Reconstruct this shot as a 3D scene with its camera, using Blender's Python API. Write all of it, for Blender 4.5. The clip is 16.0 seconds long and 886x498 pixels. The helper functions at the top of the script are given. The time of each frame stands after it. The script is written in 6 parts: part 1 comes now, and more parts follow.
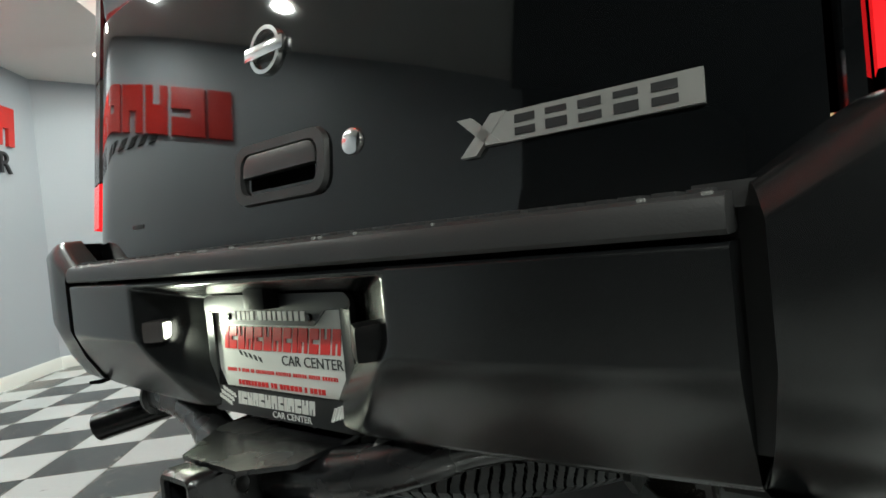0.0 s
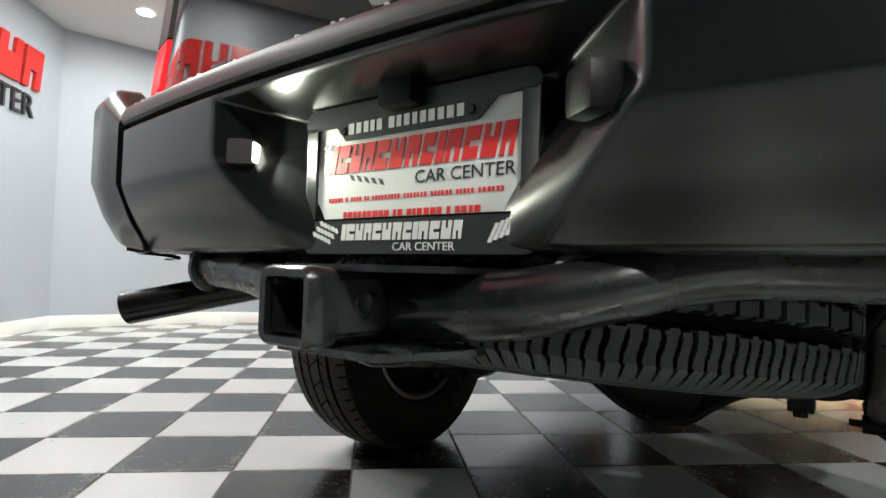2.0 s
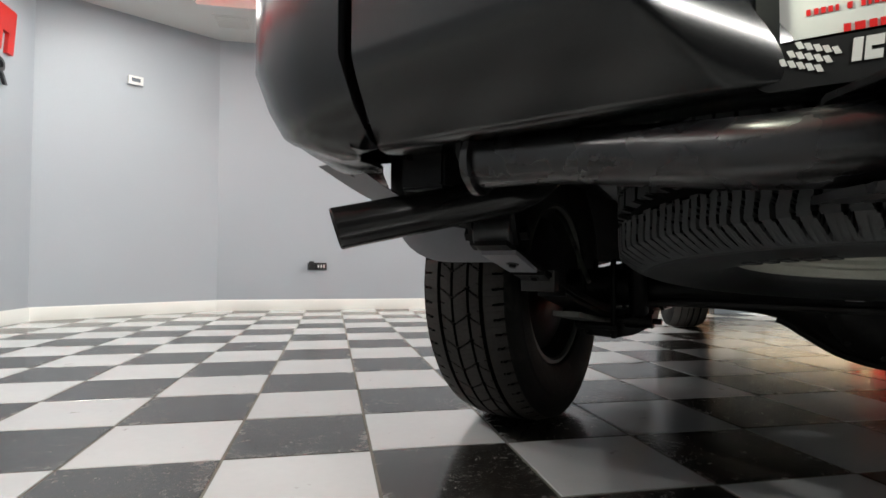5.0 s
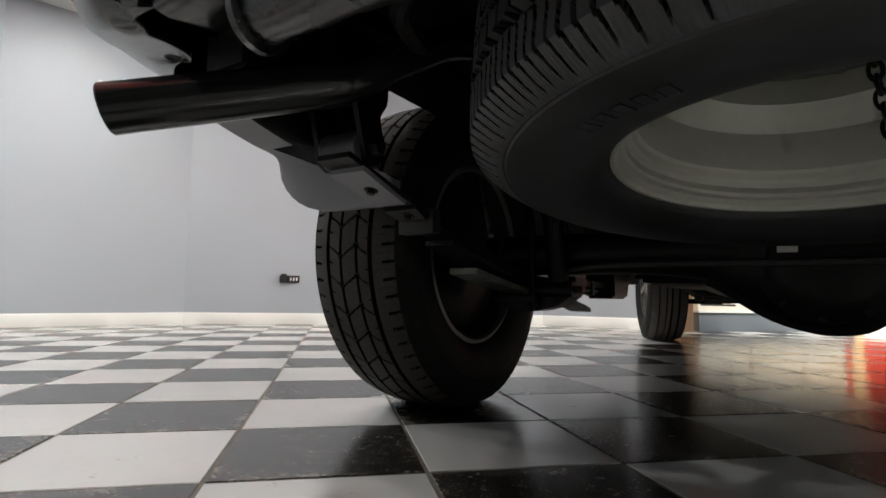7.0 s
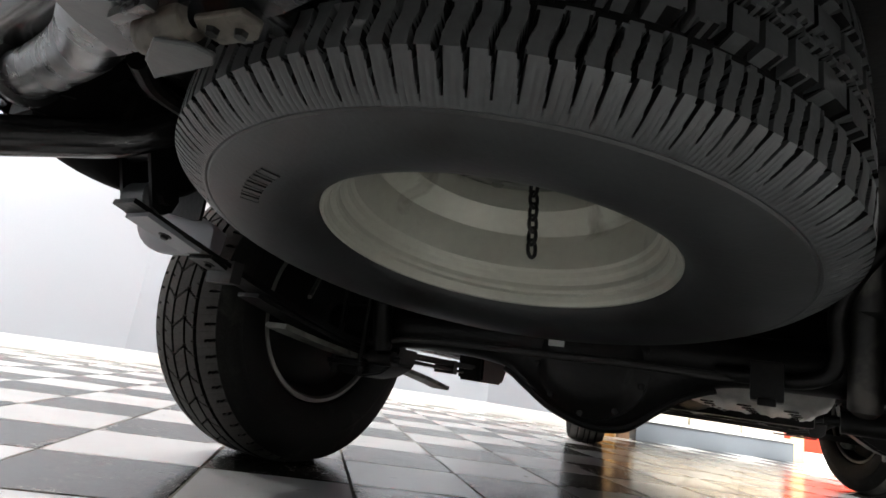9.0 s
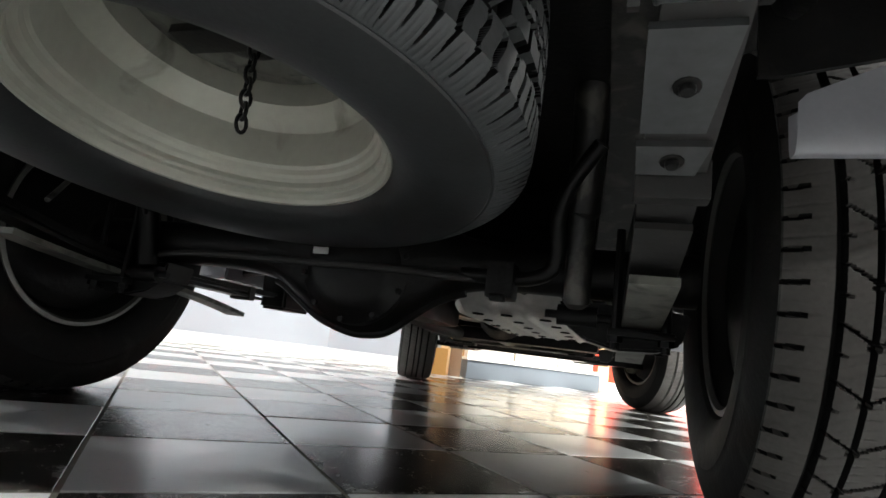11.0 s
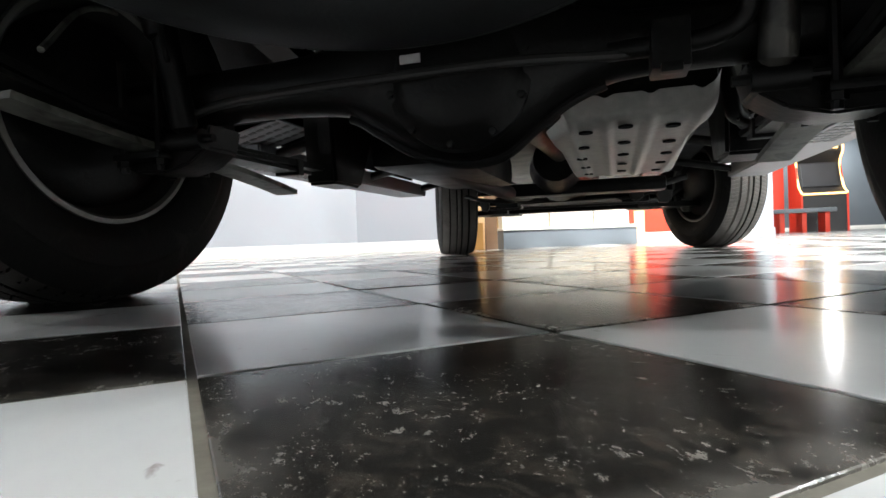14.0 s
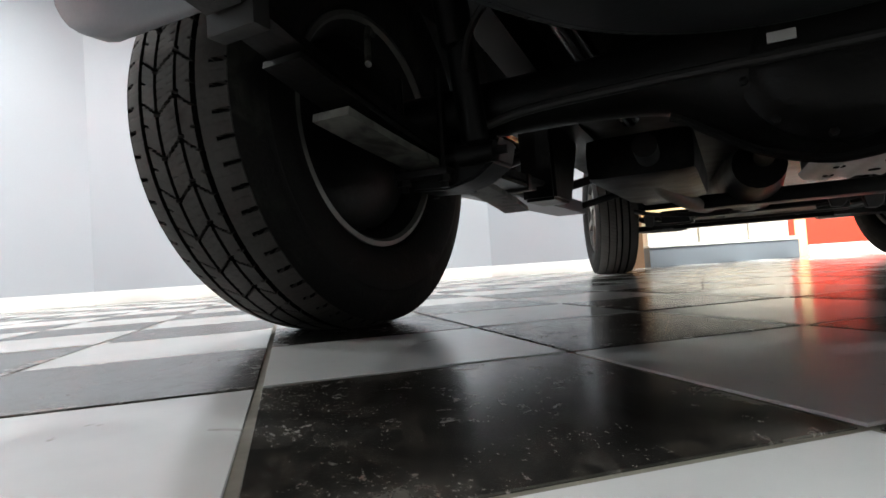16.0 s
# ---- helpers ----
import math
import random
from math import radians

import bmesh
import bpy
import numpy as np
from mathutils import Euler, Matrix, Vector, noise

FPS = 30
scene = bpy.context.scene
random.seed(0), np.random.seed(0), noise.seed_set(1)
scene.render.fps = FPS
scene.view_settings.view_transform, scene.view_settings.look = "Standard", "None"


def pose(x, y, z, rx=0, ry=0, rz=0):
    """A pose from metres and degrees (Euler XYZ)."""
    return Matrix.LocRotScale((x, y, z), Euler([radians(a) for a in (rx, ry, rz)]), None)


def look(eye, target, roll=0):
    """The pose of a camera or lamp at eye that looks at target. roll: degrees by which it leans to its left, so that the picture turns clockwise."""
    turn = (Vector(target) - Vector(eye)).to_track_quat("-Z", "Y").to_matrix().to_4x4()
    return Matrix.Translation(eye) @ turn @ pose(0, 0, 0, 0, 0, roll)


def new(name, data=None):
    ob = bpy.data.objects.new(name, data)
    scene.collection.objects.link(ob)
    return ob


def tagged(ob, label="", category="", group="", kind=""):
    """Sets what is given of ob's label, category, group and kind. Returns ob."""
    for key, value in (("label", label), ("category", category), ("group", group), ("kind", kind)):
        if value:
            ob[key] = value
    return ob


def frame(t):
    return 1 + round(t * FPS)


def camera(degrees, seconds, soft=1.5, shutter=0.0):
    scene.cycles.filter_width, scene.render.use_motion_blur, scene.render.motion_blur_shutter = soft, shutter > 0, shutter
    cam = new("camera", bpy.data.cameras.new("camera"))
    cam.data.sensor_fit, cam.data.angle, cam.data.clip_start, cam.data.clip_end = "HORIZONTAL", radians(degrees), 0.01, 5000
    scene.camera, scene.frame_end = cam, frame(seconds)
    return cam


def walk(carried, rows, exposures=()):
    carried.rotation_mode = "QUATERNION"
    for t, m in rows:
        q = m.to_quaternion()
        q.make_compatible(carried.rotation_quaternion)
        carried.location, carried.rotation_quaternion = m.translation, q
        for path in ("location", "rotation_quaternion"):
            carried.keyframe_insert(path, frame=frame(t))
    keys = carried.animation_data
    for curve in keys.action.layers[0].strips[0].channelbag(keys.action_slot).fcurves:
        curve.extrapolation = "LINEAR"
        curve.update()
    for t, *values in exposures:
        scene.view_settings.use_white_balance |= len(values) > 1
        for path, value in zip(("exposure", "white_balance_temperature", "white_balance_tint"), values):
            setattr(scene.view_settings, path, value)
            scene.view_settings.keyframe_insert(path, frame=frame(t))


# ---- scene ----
cam = camera(76.9, 16.0, soft=1.6)
PATH = [
    (0, (0.653, -0.463, 0.775), (-0.547, 1.136, 0.731), -5.7),
    (0.5, (0.525, -0.469, 0.704), (-0.713, 1.102, 0.688), -4.9),
    (1, (0.446, -0.435, 0.662), (-0.815, 1.117, 0.61), -2.9),
    (1.5, (0.41, -0.439, 0.636), (-0.81, 1.146, 0.599), -1.6),
    (2, (0.389, -0.457, 0.53), (-0.792, 1.156, 0.612), 1.6),
    (2.5, (0.397, -0.45, 0.449), (-0.735, 1.19, 0.622), 2.5),
    (3, (0.362, -0.484, 0.396), (-0.774, 1.151, 0.586), 1.6),
    (3.5, (0.246, -0.565, 0.395), (-0.939, 1.037, 0.573), 0.3),
    (4, (0.076, -0.587, 0.389), (-1.114, 1.016, 0.519), 0.1),
    (4.2, (-0.017, -0.577, 0.403), (-1.176, 1.048, 0.52), 0.1),
    (6.3, (-0.167, -0.424, 0.368), (-1.183, 1.299, 0.378), 0.0),
    (6.5, (-0.124, -0.38, 0.326), (-1.156, 1.332, 0.373), 0.1),
    (7, (-0.018, -0.295, 0.251), (-1.074, 1.395, 0.425), 0.8),
    (7.5, (0.089, -0.274, 0.23), (-1.004, 1.369, 0.552), 2.7),
    (8, (0.181, -0.257, 0.204), (-0.928, 1.364, 0.583), 5.4),
    (8.5, (0.261, -0.211, 0.215), (-0.842, 1.405, 0.629), 7.6),
    (9, (0.329, -0.193, 0.246), (-0.708, 1.457, 0.696), 8.7),
    (9.5, (0.387, -0.21, 0.258), (-0.592, 1.47, 0.725), 8.8),
    (10, (0.468, -0.153, 0.249), (-0.353, 1.607, 0.727), 9.7),
    (10.2, (0.5, -0.142, 0.245), (-0.243, 1.654, 0.717), 10.2),
    (12.3, (0.405, 0.028, 0.092), (-0.024, 1.98, 0.183), 2.5),
    (12.5, (0.386, 0.046, 0.094), (-0.042, 1.999, 0.162), 1.6),
    (13, (0.339, 0.075, 0.084), (-0.102, 2.026, 0.103), -0.7),
    (13.5, (0.294, 0.077, 0.086), (-0.21, 2.013, 0.077), -1.7),
    (14, (0.243, 0.071, 0.088), (-0.351, 1.981, 0.059), -2.1),
    (14.5, (0.207, 0.059, 0.09), (-0.483, 1.936, 0.059), -2.9),
    (15, (0.184, 0.039, 0.089), (-0.651, 1.856, 0.089), -3.1),
    (15.5, (0.042, 0.063, 0.088), (-0.823, 1.865, 0.125), -3.3),
    (16, (-0.093, 0.036, 0.093), (-1.009, 1.813, 0.167), -3.8),
]
EXPOSURES = [(0.0, 0.12, 6500, 0), (0.5, 0.56, 6500, -2), (1.0, 0.62, 6500, -1), (1.5, 0.64, 6500, 4), (2.5, 0.72, 6500, 8), (4.2, 0.5, 6600, 10), (6.5, 0.35, 6750, 11), (8.0, 0.45, 6700, 12), (8.5, 0.75, 6650, 12),
             (9.0, 1.22, 6600, 13), (9.5, 1.5, 6550, 13), (10.0, 1.6, 6550, 12), (12.5, 1.30, 6350, 10), (14.0, 1.36, 6380, 10), (16.0, 1.08, 6450, 10)]
walk(cam, [(t, look(eye, target, roll)) for t, eye, target, roll in PATH], EXPOSURES)
PLATE_WATTS = 0.30
# ceiling downlights: x, y, watts
# most are unseen fill lamps, added to brighten floor, car and far room
DOWNLIGHTS = [(-3.85, 1.5, 10), (-3.2, 0.2, 18), (-2.3, -0.6, 16), (-3.2, 2.7, 16), (-1.9, 3.7, 18), (0.3, 4.2, 66), (1.5, 5.0, 58), (-2.4, 1.6, 20), (-1.75, -1.15, 4.5),
              (2.4, 6.4, 26), (3.2, 11.5, 48), (5.15, 15.6, 42), (2.6, 3.4, 46), (1.6, -1.27, 49), (2.6, -1.2, 46), (2.3, 1.4, 36), (4.4, 2.2, 62), (3.7, 0.0, 56), (4.4, 5.0, 44), (4.4, 8.0, 40)]
# ---------------------------------------------------------------- world and light
world = bpy.data.worlds.new("world")
world.use_nodes = True
world.node_tree.nodes["Background"].inputs[0].default_value = (0.6, 0.65, 0.7, 1)
world.node_tree.nodes["Background"].inputs[1].default_value = 0.02
scene.world = world

CEIL = 2.40
GRID_A = math.radians(43.02)
GRID_O = Vector((-0.68125, 0.62334, 0.0))
PITCH = 0.3067
RV = Vector((math.cos(GRID_A), math.sin(GRID_A), 0))      # along a tile row
CV = Vector((-math.sin(GRID_A), math.cos(GRID_A), 0))     # along a tile column


def gp(i, j, z=0.0):
    """Place on the floor grid, in tiles."""
    p = GRID_O + RV * (PITCH * i) + CV * (PITCH * j)
    return Vector((p.x, p.y, z))


# ---------------------------------------------------------------- materials
def material(name, color, rough=0.5, metal=0.0, vary=0.12, scale=6.0, fine=60.0, bump=0.1, spec=0.5, coat=0.0,
             tint=None, rough_vary=0.1, emit=0.0, object_random=0.0):
    """Principled material with coarse stains, fine grain and light relief."""
    m = bpy.data.materials.new(name)
    m.use_nodes = True
    nt = m.node_tree
    n, l = nt.nodes, nt.links
    b = n["Principled BSDF"]
    co = n.new("ShaderNodeTexCoord")
    big = n.new("ShaderNodeTexNoise")
    big.inputs["Scale"].default_value, big.inputs["Detail"].default_value = scale, 6
    small = n.new("ShaderNodeTexNoise")
    small.inputs["Scale"].default_value, small.inputs["Detail"].default_value = fine, 3
    l.new(co.outputs["Object"], big.inputs["Vector"])
    l.new(co.outputs["Object"], small.inputs["Vector"])
    ramp = n.new("ShaderNodeMixRGB")
    dark = [c * (1 - vary) for c in color]
    light = [min(1, c * (1 + vary)) for c in (tint or color)]
    ramp.inputs[1].default_value, ramp.inputs[2].default_value = (*dark, 1), (*light, 1)
    l.new(big.outputs["Fac"], ramp.inputs[0])
    mul = n.new("ShaderNodeMixRGB")
    mul.blend_type = "OVERLAY"
    mul.inputs[0].default_value = vary
    l.new(ramp.outputs[0], mul.inputs[1])
    l.new(small.outputs["Fac"], mul.inputs[2])
    last = mul
    if object_random:
        oi = n.new("ShaderNodeObjectInfo")
        hs = n.new("ShaderNodeHueSaturation")
        mr = n.new("ShaderNodeMapRange")
        mr.inputs["To Min"].default_value, mr.inputs["To Max"].default_value = 1 - object_random, 1 + object_random
        l.new(oi.outputs["Random"], mr.inputs["Value"])
        l.new(mr.outputs[0], hs.inputs["Value"])
        l.new(mul.outputs[0], hs.inputs["Color"])
        last = hs
    l.new(last.outputs[0], b.inputs["Base Color"])
    rr = n.new("ShaderNodeMapRange")
    rr.inputs["To Min"].default_value, rr.inputs["To Max"].default_value = max(0.02, rough - rough_vary), min(1, rough + rough_vary)
    l.new(big.outputs["Fac"], rr.inputs["Value"])
    l.new(rr.outputs[0], b.inputs["Roughness"])
    b.inputs["Metallic"].default_value = metal
    b.inputs["Specular IOR Level"].default_value = spec
    b.inputs["Coat Weight"].default_value = coat
    b.inputs["Coat Roughness"].default_value = 0.06
    if bump:
        bp = n.new("ShaderNodeBump")
        bp.inputs["Strength"].default_value, bp.inputs["Distance"].default_value = bump, 0.002
        l.new(small.outputs["Fac"], bp.inputs["Height"])
        l.new(bp.outputs[0], b.inputs["Normal"])
    if emit:
        b.inputs["Emission Color"].default_value, b.inputs["Emission Strength"].default_value = (*color, 1), emit
    return m


def marble_material(name, edges):
    """Polished black marble-look tile with pale veins, scuffs and dust."""
    m = material(name, (0.011, 0.0103, 0.0096), 0.18, 0, 0.3, 5, 70, 0.015, 1.0, rough_vary=0.07, object_random=0.12)
    nt = m.node_tree
    n, l = nt.nodes, nt.links
    b = n["Principled BSDF"]
    co = n["Texture Coordinate"]
    v = n.new("ShaderNodeTexNoise")
    v.inputs["Scale"].default_value, v.inputs["Detail"].default_value, v.inputs["Roughness"].default_value = 42, 8, 0.78
    v.inputs["Distortion"].default_value = 0.8
    mp = n.new("ShaderNodeMapping")
    oi = n.new("ShaderNodeObjectInfo")
    cx = n.new("ShaderNodeCombineXYZ")
    ml = n.new("ShaderNodeMath")
    ml.operation = "MULTIPLY"
    ml.inputs[1].default_value = 40
    l.new(oi.outputs["Random"], ml.inputs[0])
    l.new(ml.outputs[0], cx.inputs[0])
    l.new(ml.outputs[0], cx.inputs[2])
    l.new(co.outputs["Object"], mp.inputs["Vector"])
    l.new(cx.outputs[0], mp.inputs["Location"])
    mp.inputs["Scale"].default_value = (1, 1.35, 1)
    l.new(mp.outputs[0], v.inputs["Vector"])
    r = n.new("ShaderNodeValToRGB")
    r.color_ramp.elements[0].position, r.color_ramp.elements[1].position = 0.49, 0.6
    r.color_ramp.elements[0].color, r.color_ramp.elements[1].color = (0, 0, 0, 1), (0.36, 0.36, 0.36, 1) if edges else (0.35, 0.35, 0.35, 1)
    l.new(v.outputs["Fac"], r.inputs[0])
    def threshold(scale, detail, distort, lo, hi, vec, rough=0.6):
        t = n.new("ShaderNodeTexNoise")
        t.inputs["Scale"].default_value, t.inputs["Detail"].default_value, t.inputs["Distortion"].default_value = scale, detail, distort
        t.inputs["Roughness"].default_value = rough
        l.new(vec, t.inputs["Vector"])
        q = n.new("ShaderNodeMapRange")
        q.inputs["From Min"].default_value, q.inputs["From Max"].default_value = lo, hi
        l.new(t.outputs["Fac"], q.inputs["Value"])
        return q.outputs[0]

    def both(a, c, op="MULTIPLY"):
        q = n.new("ShaderNodeMath")
        q.operation, q.use_clamp = op, True
        l.new(a, q.inputs[0])
        l.new(c, q.inputs[1])
        return q.outputs[0]

    flecks = both(threshold(70, 5, 0.5, 0.575, 0.63, mp.outputs[0], 0.78), threshold(8, 4, 0.8, 0.49, 0.58, mp.outputs[0]))
    dust = both(threshold(230, 4, 0.3, 0.59, 0.68, mp.outputs[0], 0.75), threshold(11, 4, 0.6, 0.42, 0.58, mp.outputs[0]))
    flecks = both(flecks, dust, "ADD")
    mp2 = n.new("ShaderNodeMapping")
    mp2.inputs["Scale"].default_value, mp2.inputs["Rotation"].default_value = (1, 3.2, 1), (0, 0, 0.5)
    l.new(mp.outputs[0], mp2.inputs["Vector"])
    streaks = both(threshold(10, 8, 2.2, 0.66, 0.78, mp2.outputs[0], 0.8), threshold(5, 3, 0.4, 0.45, 0.65, mp.outputs[0]))
    worn = both(threshold(6, 8, 0.8, 0.665, 0.68, mp.outputs[0], 0.7), threshold(60, 3, 0.2, 0.35, 0.5, mp.outputs[0]))
    marks = both(both(flecks, streaks, "ADD"), worn, "ADD")
    if edges:   # glaze worn pale along the tile's rim
        sp = n.new("ShaderNodeSeparateXYZ")
        l.new(co.outputs["Object"], sp.inputs[0])
        ab = []
        for k in (0, 1):
            q = n.new("ShaderNodeMath")
            q.operation = "ABSOLUTE"
            l.new(sp.outputs[k], q.inputs[0])
            ab.append(q.outputs[0])
        rim = both(ab[0], ab[1], "MAXIMUM")
        q = n.new("ShaderNodeMapRange")
        q.inputs["From Min"].default_value, q.inputs["From Max"].default_value = 0.118, 0.152
        l.new(rim, q.inputs["Value"])
        wear = both(q.outputs[0], threshold(9, 6, 0.6, 0.46, 0.66, mp.outputs[0], 0.65))
        marks = both(marks, wear, "ADD")
    mx = n.new("ShaderNodeMixRGB")
    mx.inputs[2].default_value = (0.072, 0.060, 0.047, 1)
    l.new(r.outputs[0], mx.inputs[0])
    l.new(b.inputs["Base Color"].links[0].from_socket, mx.inputs[1])
    mx2 = n.new("ShaderNodeMixRGB")
    mx2.inputs[2].default_value = (0.12, 0.112, 0.10, 1)
    l.new(marks, mx2.inputs[0])
    l.new(mx.outputs[0], mx2.inputs[1])
    l.new(mx2.outputs[0], b.inputs["Base Color"])
    ro = n.new("ShaderNodeMath")
    ro.operation = "MULTIPLY_ADD"
    l.new(both(marks, r.outputs[0], "ADD"), ro.inputs[0])
    ro.inputs[1].default_value = 0.16
    l.new(b.inputs["Roughness"].links[0].from_socket, ro.inputs[2])
    l.new(ro.outputs[0], b.inputs["Roughness"])
    return m


def white_tile_material():
    """Glazed white tile with faint grime and small grey scuffs."""
    m = material("white_tile", (0.53, 0.545, 0.545), 0.18, 0, 0.04, 3, 40, 0.015, 1.0, rough_vary=0.07, object_random=0.04)
    nt = m.node_tree
    n, l = nt.nodes, nt.links
    b = n["Principled BSDF"]
    co = n["Texture Coordinate"]
    oi = n.new("ShaderNodeObjectInfo")
    ad = n.new("ShaderNodeVectorMath")
    ad.operation = "ADD"
    ml = n.new("ShaderNodeMath")
    ml.operation = "MULTIPLY"
    ml.inputs[1].default_value = 31
    l.new(oi.outputs["Random"], ml.inputs[0])
    l.new(co.outputs["Object"], ad.inputs[0])
    l.new(ml.outputs[0], ad.inputs[1])
    v = n.new("ShaderNodeTexNoise")
    v.inputs["Scale"].default_value, v.inputs["Detail"].default_value, v.inputs["Distortion"].default_value = 26, 6, 0.6
    l.new(ad.outputs[0], v.inputs["Vector"])
    r = n.new("ShaderNodeValToRGB")
    r.color_ramp.elements[0].position, r.color_ramp.elements[1].position = 0.69, 0.75
    l.new(v.outputs["Fac"], r.inputs[0])
    mx = n.new("ShaderNodeMixRGB")
    mx.inputs[2].default_value = (0.3, 0.29, 0.27, 1)
    l.new(r.outputs[0], mx.inputs[0])
    l.new(b.inputs["Base Color"].links[0].from_socket, mx.inputs[1])
    l.new(mx.outputs[0], b.inputs["Base Color"])
    return m


def grimy(m, color, scale, lo, hi):
    """Adds dark blotches of grime to a material."""
    n, l = m.node_tree.nodes, m.node_tree.links
    b = n["Principled BSDF"]
    t = n.new("ShaderNodeTexNoise")
    t.inputs["Scale"].default_value, t.inputs["Detail"].default_value, t.inputs["Distortion"].default_value = scale, 7, 0.6
    l.new(n["Texture Coordinate"].outputs["Object"], t.inputs["Vector"])
    q = n.new("ShaderNodeMapRange")
    q.inputs["From Min"].default_value, q.inputs["From Max"].default_value = lo, hi
    l.new(t.outputs["Fac"], q.inputs["Value"])
    x = n.new("ShaderNodeMixRGB")
    x.inputs[2].default_value = (*color, 1)
    l.new(q.outputs[0], x.inputs[0])
    l.new(b.inputs["Base Color"].links[0].from_socket, x.inputs[1])
    l.new(x.outputs[0], b.inputs["Base Color"])
    return m


M_BLACK_TILE = marble_material("black_tile", True)
M_BLACK_FAR = marble_material("black_tile_far", False)
M_WHITE_TILE = white_tile_material()
M_GROUT = grimy(material("grout", (0.125, 0.118, 0.096), 0.8, 0, 0.35, 9, 90, 0.4), (0.07, 0.062, 0.05), 5, 0.45, 0.7)
M_WALL = material("wall_paint", (0.41, 0.445, 0.485), 0.55, 0, 0.03, 1.5, 120, 0.05)
M_UNSEEN_DARK = material("unseen_dark_surface", (0.010, 0.0095, 0.009), 0.7, 0, 0.1, 2, 80, 0.1)
M_CEIL = material("ceiling_paint", (0.72, 0.71, 0.68), 0.7, 0, 0.03, 2, 150, 0.05)
M_TRIM = material("white_trim", (0.8, 0.8, 0.76), 0.4, 0, 0.03, 4, 80, 0.03)
M_REDWALL = material("red_wall_paint", (0.66, 0.045, 0.018), 0.5, 0, 0.05, 2, 80, 0.05)
M_GREYPANEL = material("grey_panel", (0.13, 0.15, 0.17), 0.45, 0, 0.06, 4, 80, 0.05)
M_CREAM = material("cream_panel", (0.83, 0.58, 0.31), 0.45, 0, 0.04, 3, 60, 0.03)
M_PALE = material("pale_panel", (0.66, 0.62, 0.54), 0.45, 0, 0.04, 3, 60, 0.03)
M_LAMP = material("lamp_lens", (1.0, 0.96, 0.9), 0.4, emit=14.0, vary=0.01)
M_REDGLOW = material("red_led", (1.0, 0.08, 0.04), 0.4, emit=4.0, vary=0.01)
M_SIGNRED = material("sign_red", (0.55, 0.02, 0.015), 0.35, 0, 0.06, 4, 50, 0.05)
M_SIGNBLACK = material("sign_black", (0.02, 0.02, 0.022), 0.35, 0, 0.06, 4, 50, 0.05)
M_CARD = material("cardboard", (0.5, 0.26, 0.07), 0.7, 0, 0.1, 4, 60, 0.1)
M_WOOD = material("brown_panel", (0.2, 0.12, 0.07), 0.5, 0, 0.15, 5, 60, 0.1)
M_PLASTIC = material("white_plastic", (0.75, 0.75, 0.73), 0.4, 0, 0.03, 4, 60, 0.02)
M_BLKPLAS = material("black_plastic", (0.015, 0.015, 0.016), 0.45, 0, 0.1, 8, 150, 0.1)


# ---------------------------------------------------------------- mesh helpers
def link_mesh(name, bm, mat, parent=None, label="", sharp=35.0):
    bmesh.ops.recalc_face_normals(bm, faces=bm.faces)
    me = bpy.data.meshes.new(name)
    bm.to_mesh(me)
    bm.free()
    me.materials.append(mat)
    me.polygons.foreach_set("use_smooth", [True] * len(me.polygons))
    me.set_sharp_from_angle(angle=math.radians(sharp))
    ob = new(name, me)
    if parent:
        ob.parent = parent
    if label:
        ob["label"] = label
    return ob


def part(name, bm, mat, parent, label="", sharp=35.0):
    return link_mesh(name, bm, mat, parent, label, sharp)


def box(bm, x0, x1, y0, y1, z0, z1, bevel=0.0, m=None):
    """A block between two corners, its edges rounded by bevel, then moved by m."""
    r = bmesh.ops.create_cube(bm, size=1.0)
    vs = r["verts"]
    for v in vs:
        v.co = Vector((x0 + (v.co.x + 0.5) * (x1 - x0), y0 + (v.co.y + 0.5) * (y1 - y0), z0 + (v.co.z + 0.5) * (z1 - z0)))
    if m is not None:
        for v in vs:
            v.co = m @ v.co
    if bevel:
        es = list({e for v in vs for e in v.link_edges})
        bmesh.ops.bevel(bm, geom=es, offset=bevel, segments=2, affect="EDGES", profile=0.7)
    return bm


def loft(bm, rings, closed=True, caps=False):
    """Skin over rings of equally many points."""
    vs = [[bm.verts.new(p) for p in r] for r in rings]
    k = len(vs[0])
    for a, b in zip(vs, vs[1:]):
        for i in range(k if closed else k - 1):
            j = (i + 1) % k
            bm.faces.new((a[i], a[j], b[j], b[i]))
    if caps and closed:
        bm.faces.new(vs[0])
        bm.faces.new(vs[-1])
    return bm


def tube(bm, pts, radius, seg=14, caps=True, flat=None):
    """A round bar along points; radius may be a list; flat: squash factor along its own side axis."""
    pts = [Vector(p) for p in pts]
    rings = []
    side = None
    for i, p in enumerate(pts):
        d = (pts[min(i + 1, len(pts) - 1)] - pts[max(i - 1, 0)]).normalized()
        if side is None:
            side = d.orthogonal().normalized()
        side = (side - d * side.dot(d)).normalized()
        up = d.cross(side)
        r = radius[i] if isinstance(radius, (list, tuple)) else radius
        rings.append([p + side * (r * math.cos(2 * math.pi * k / seg)) + up * (r * math.sin(2 * math.pi * k / seg)) for k in range(seg)])
    return loft(bm, rings, True, caps)


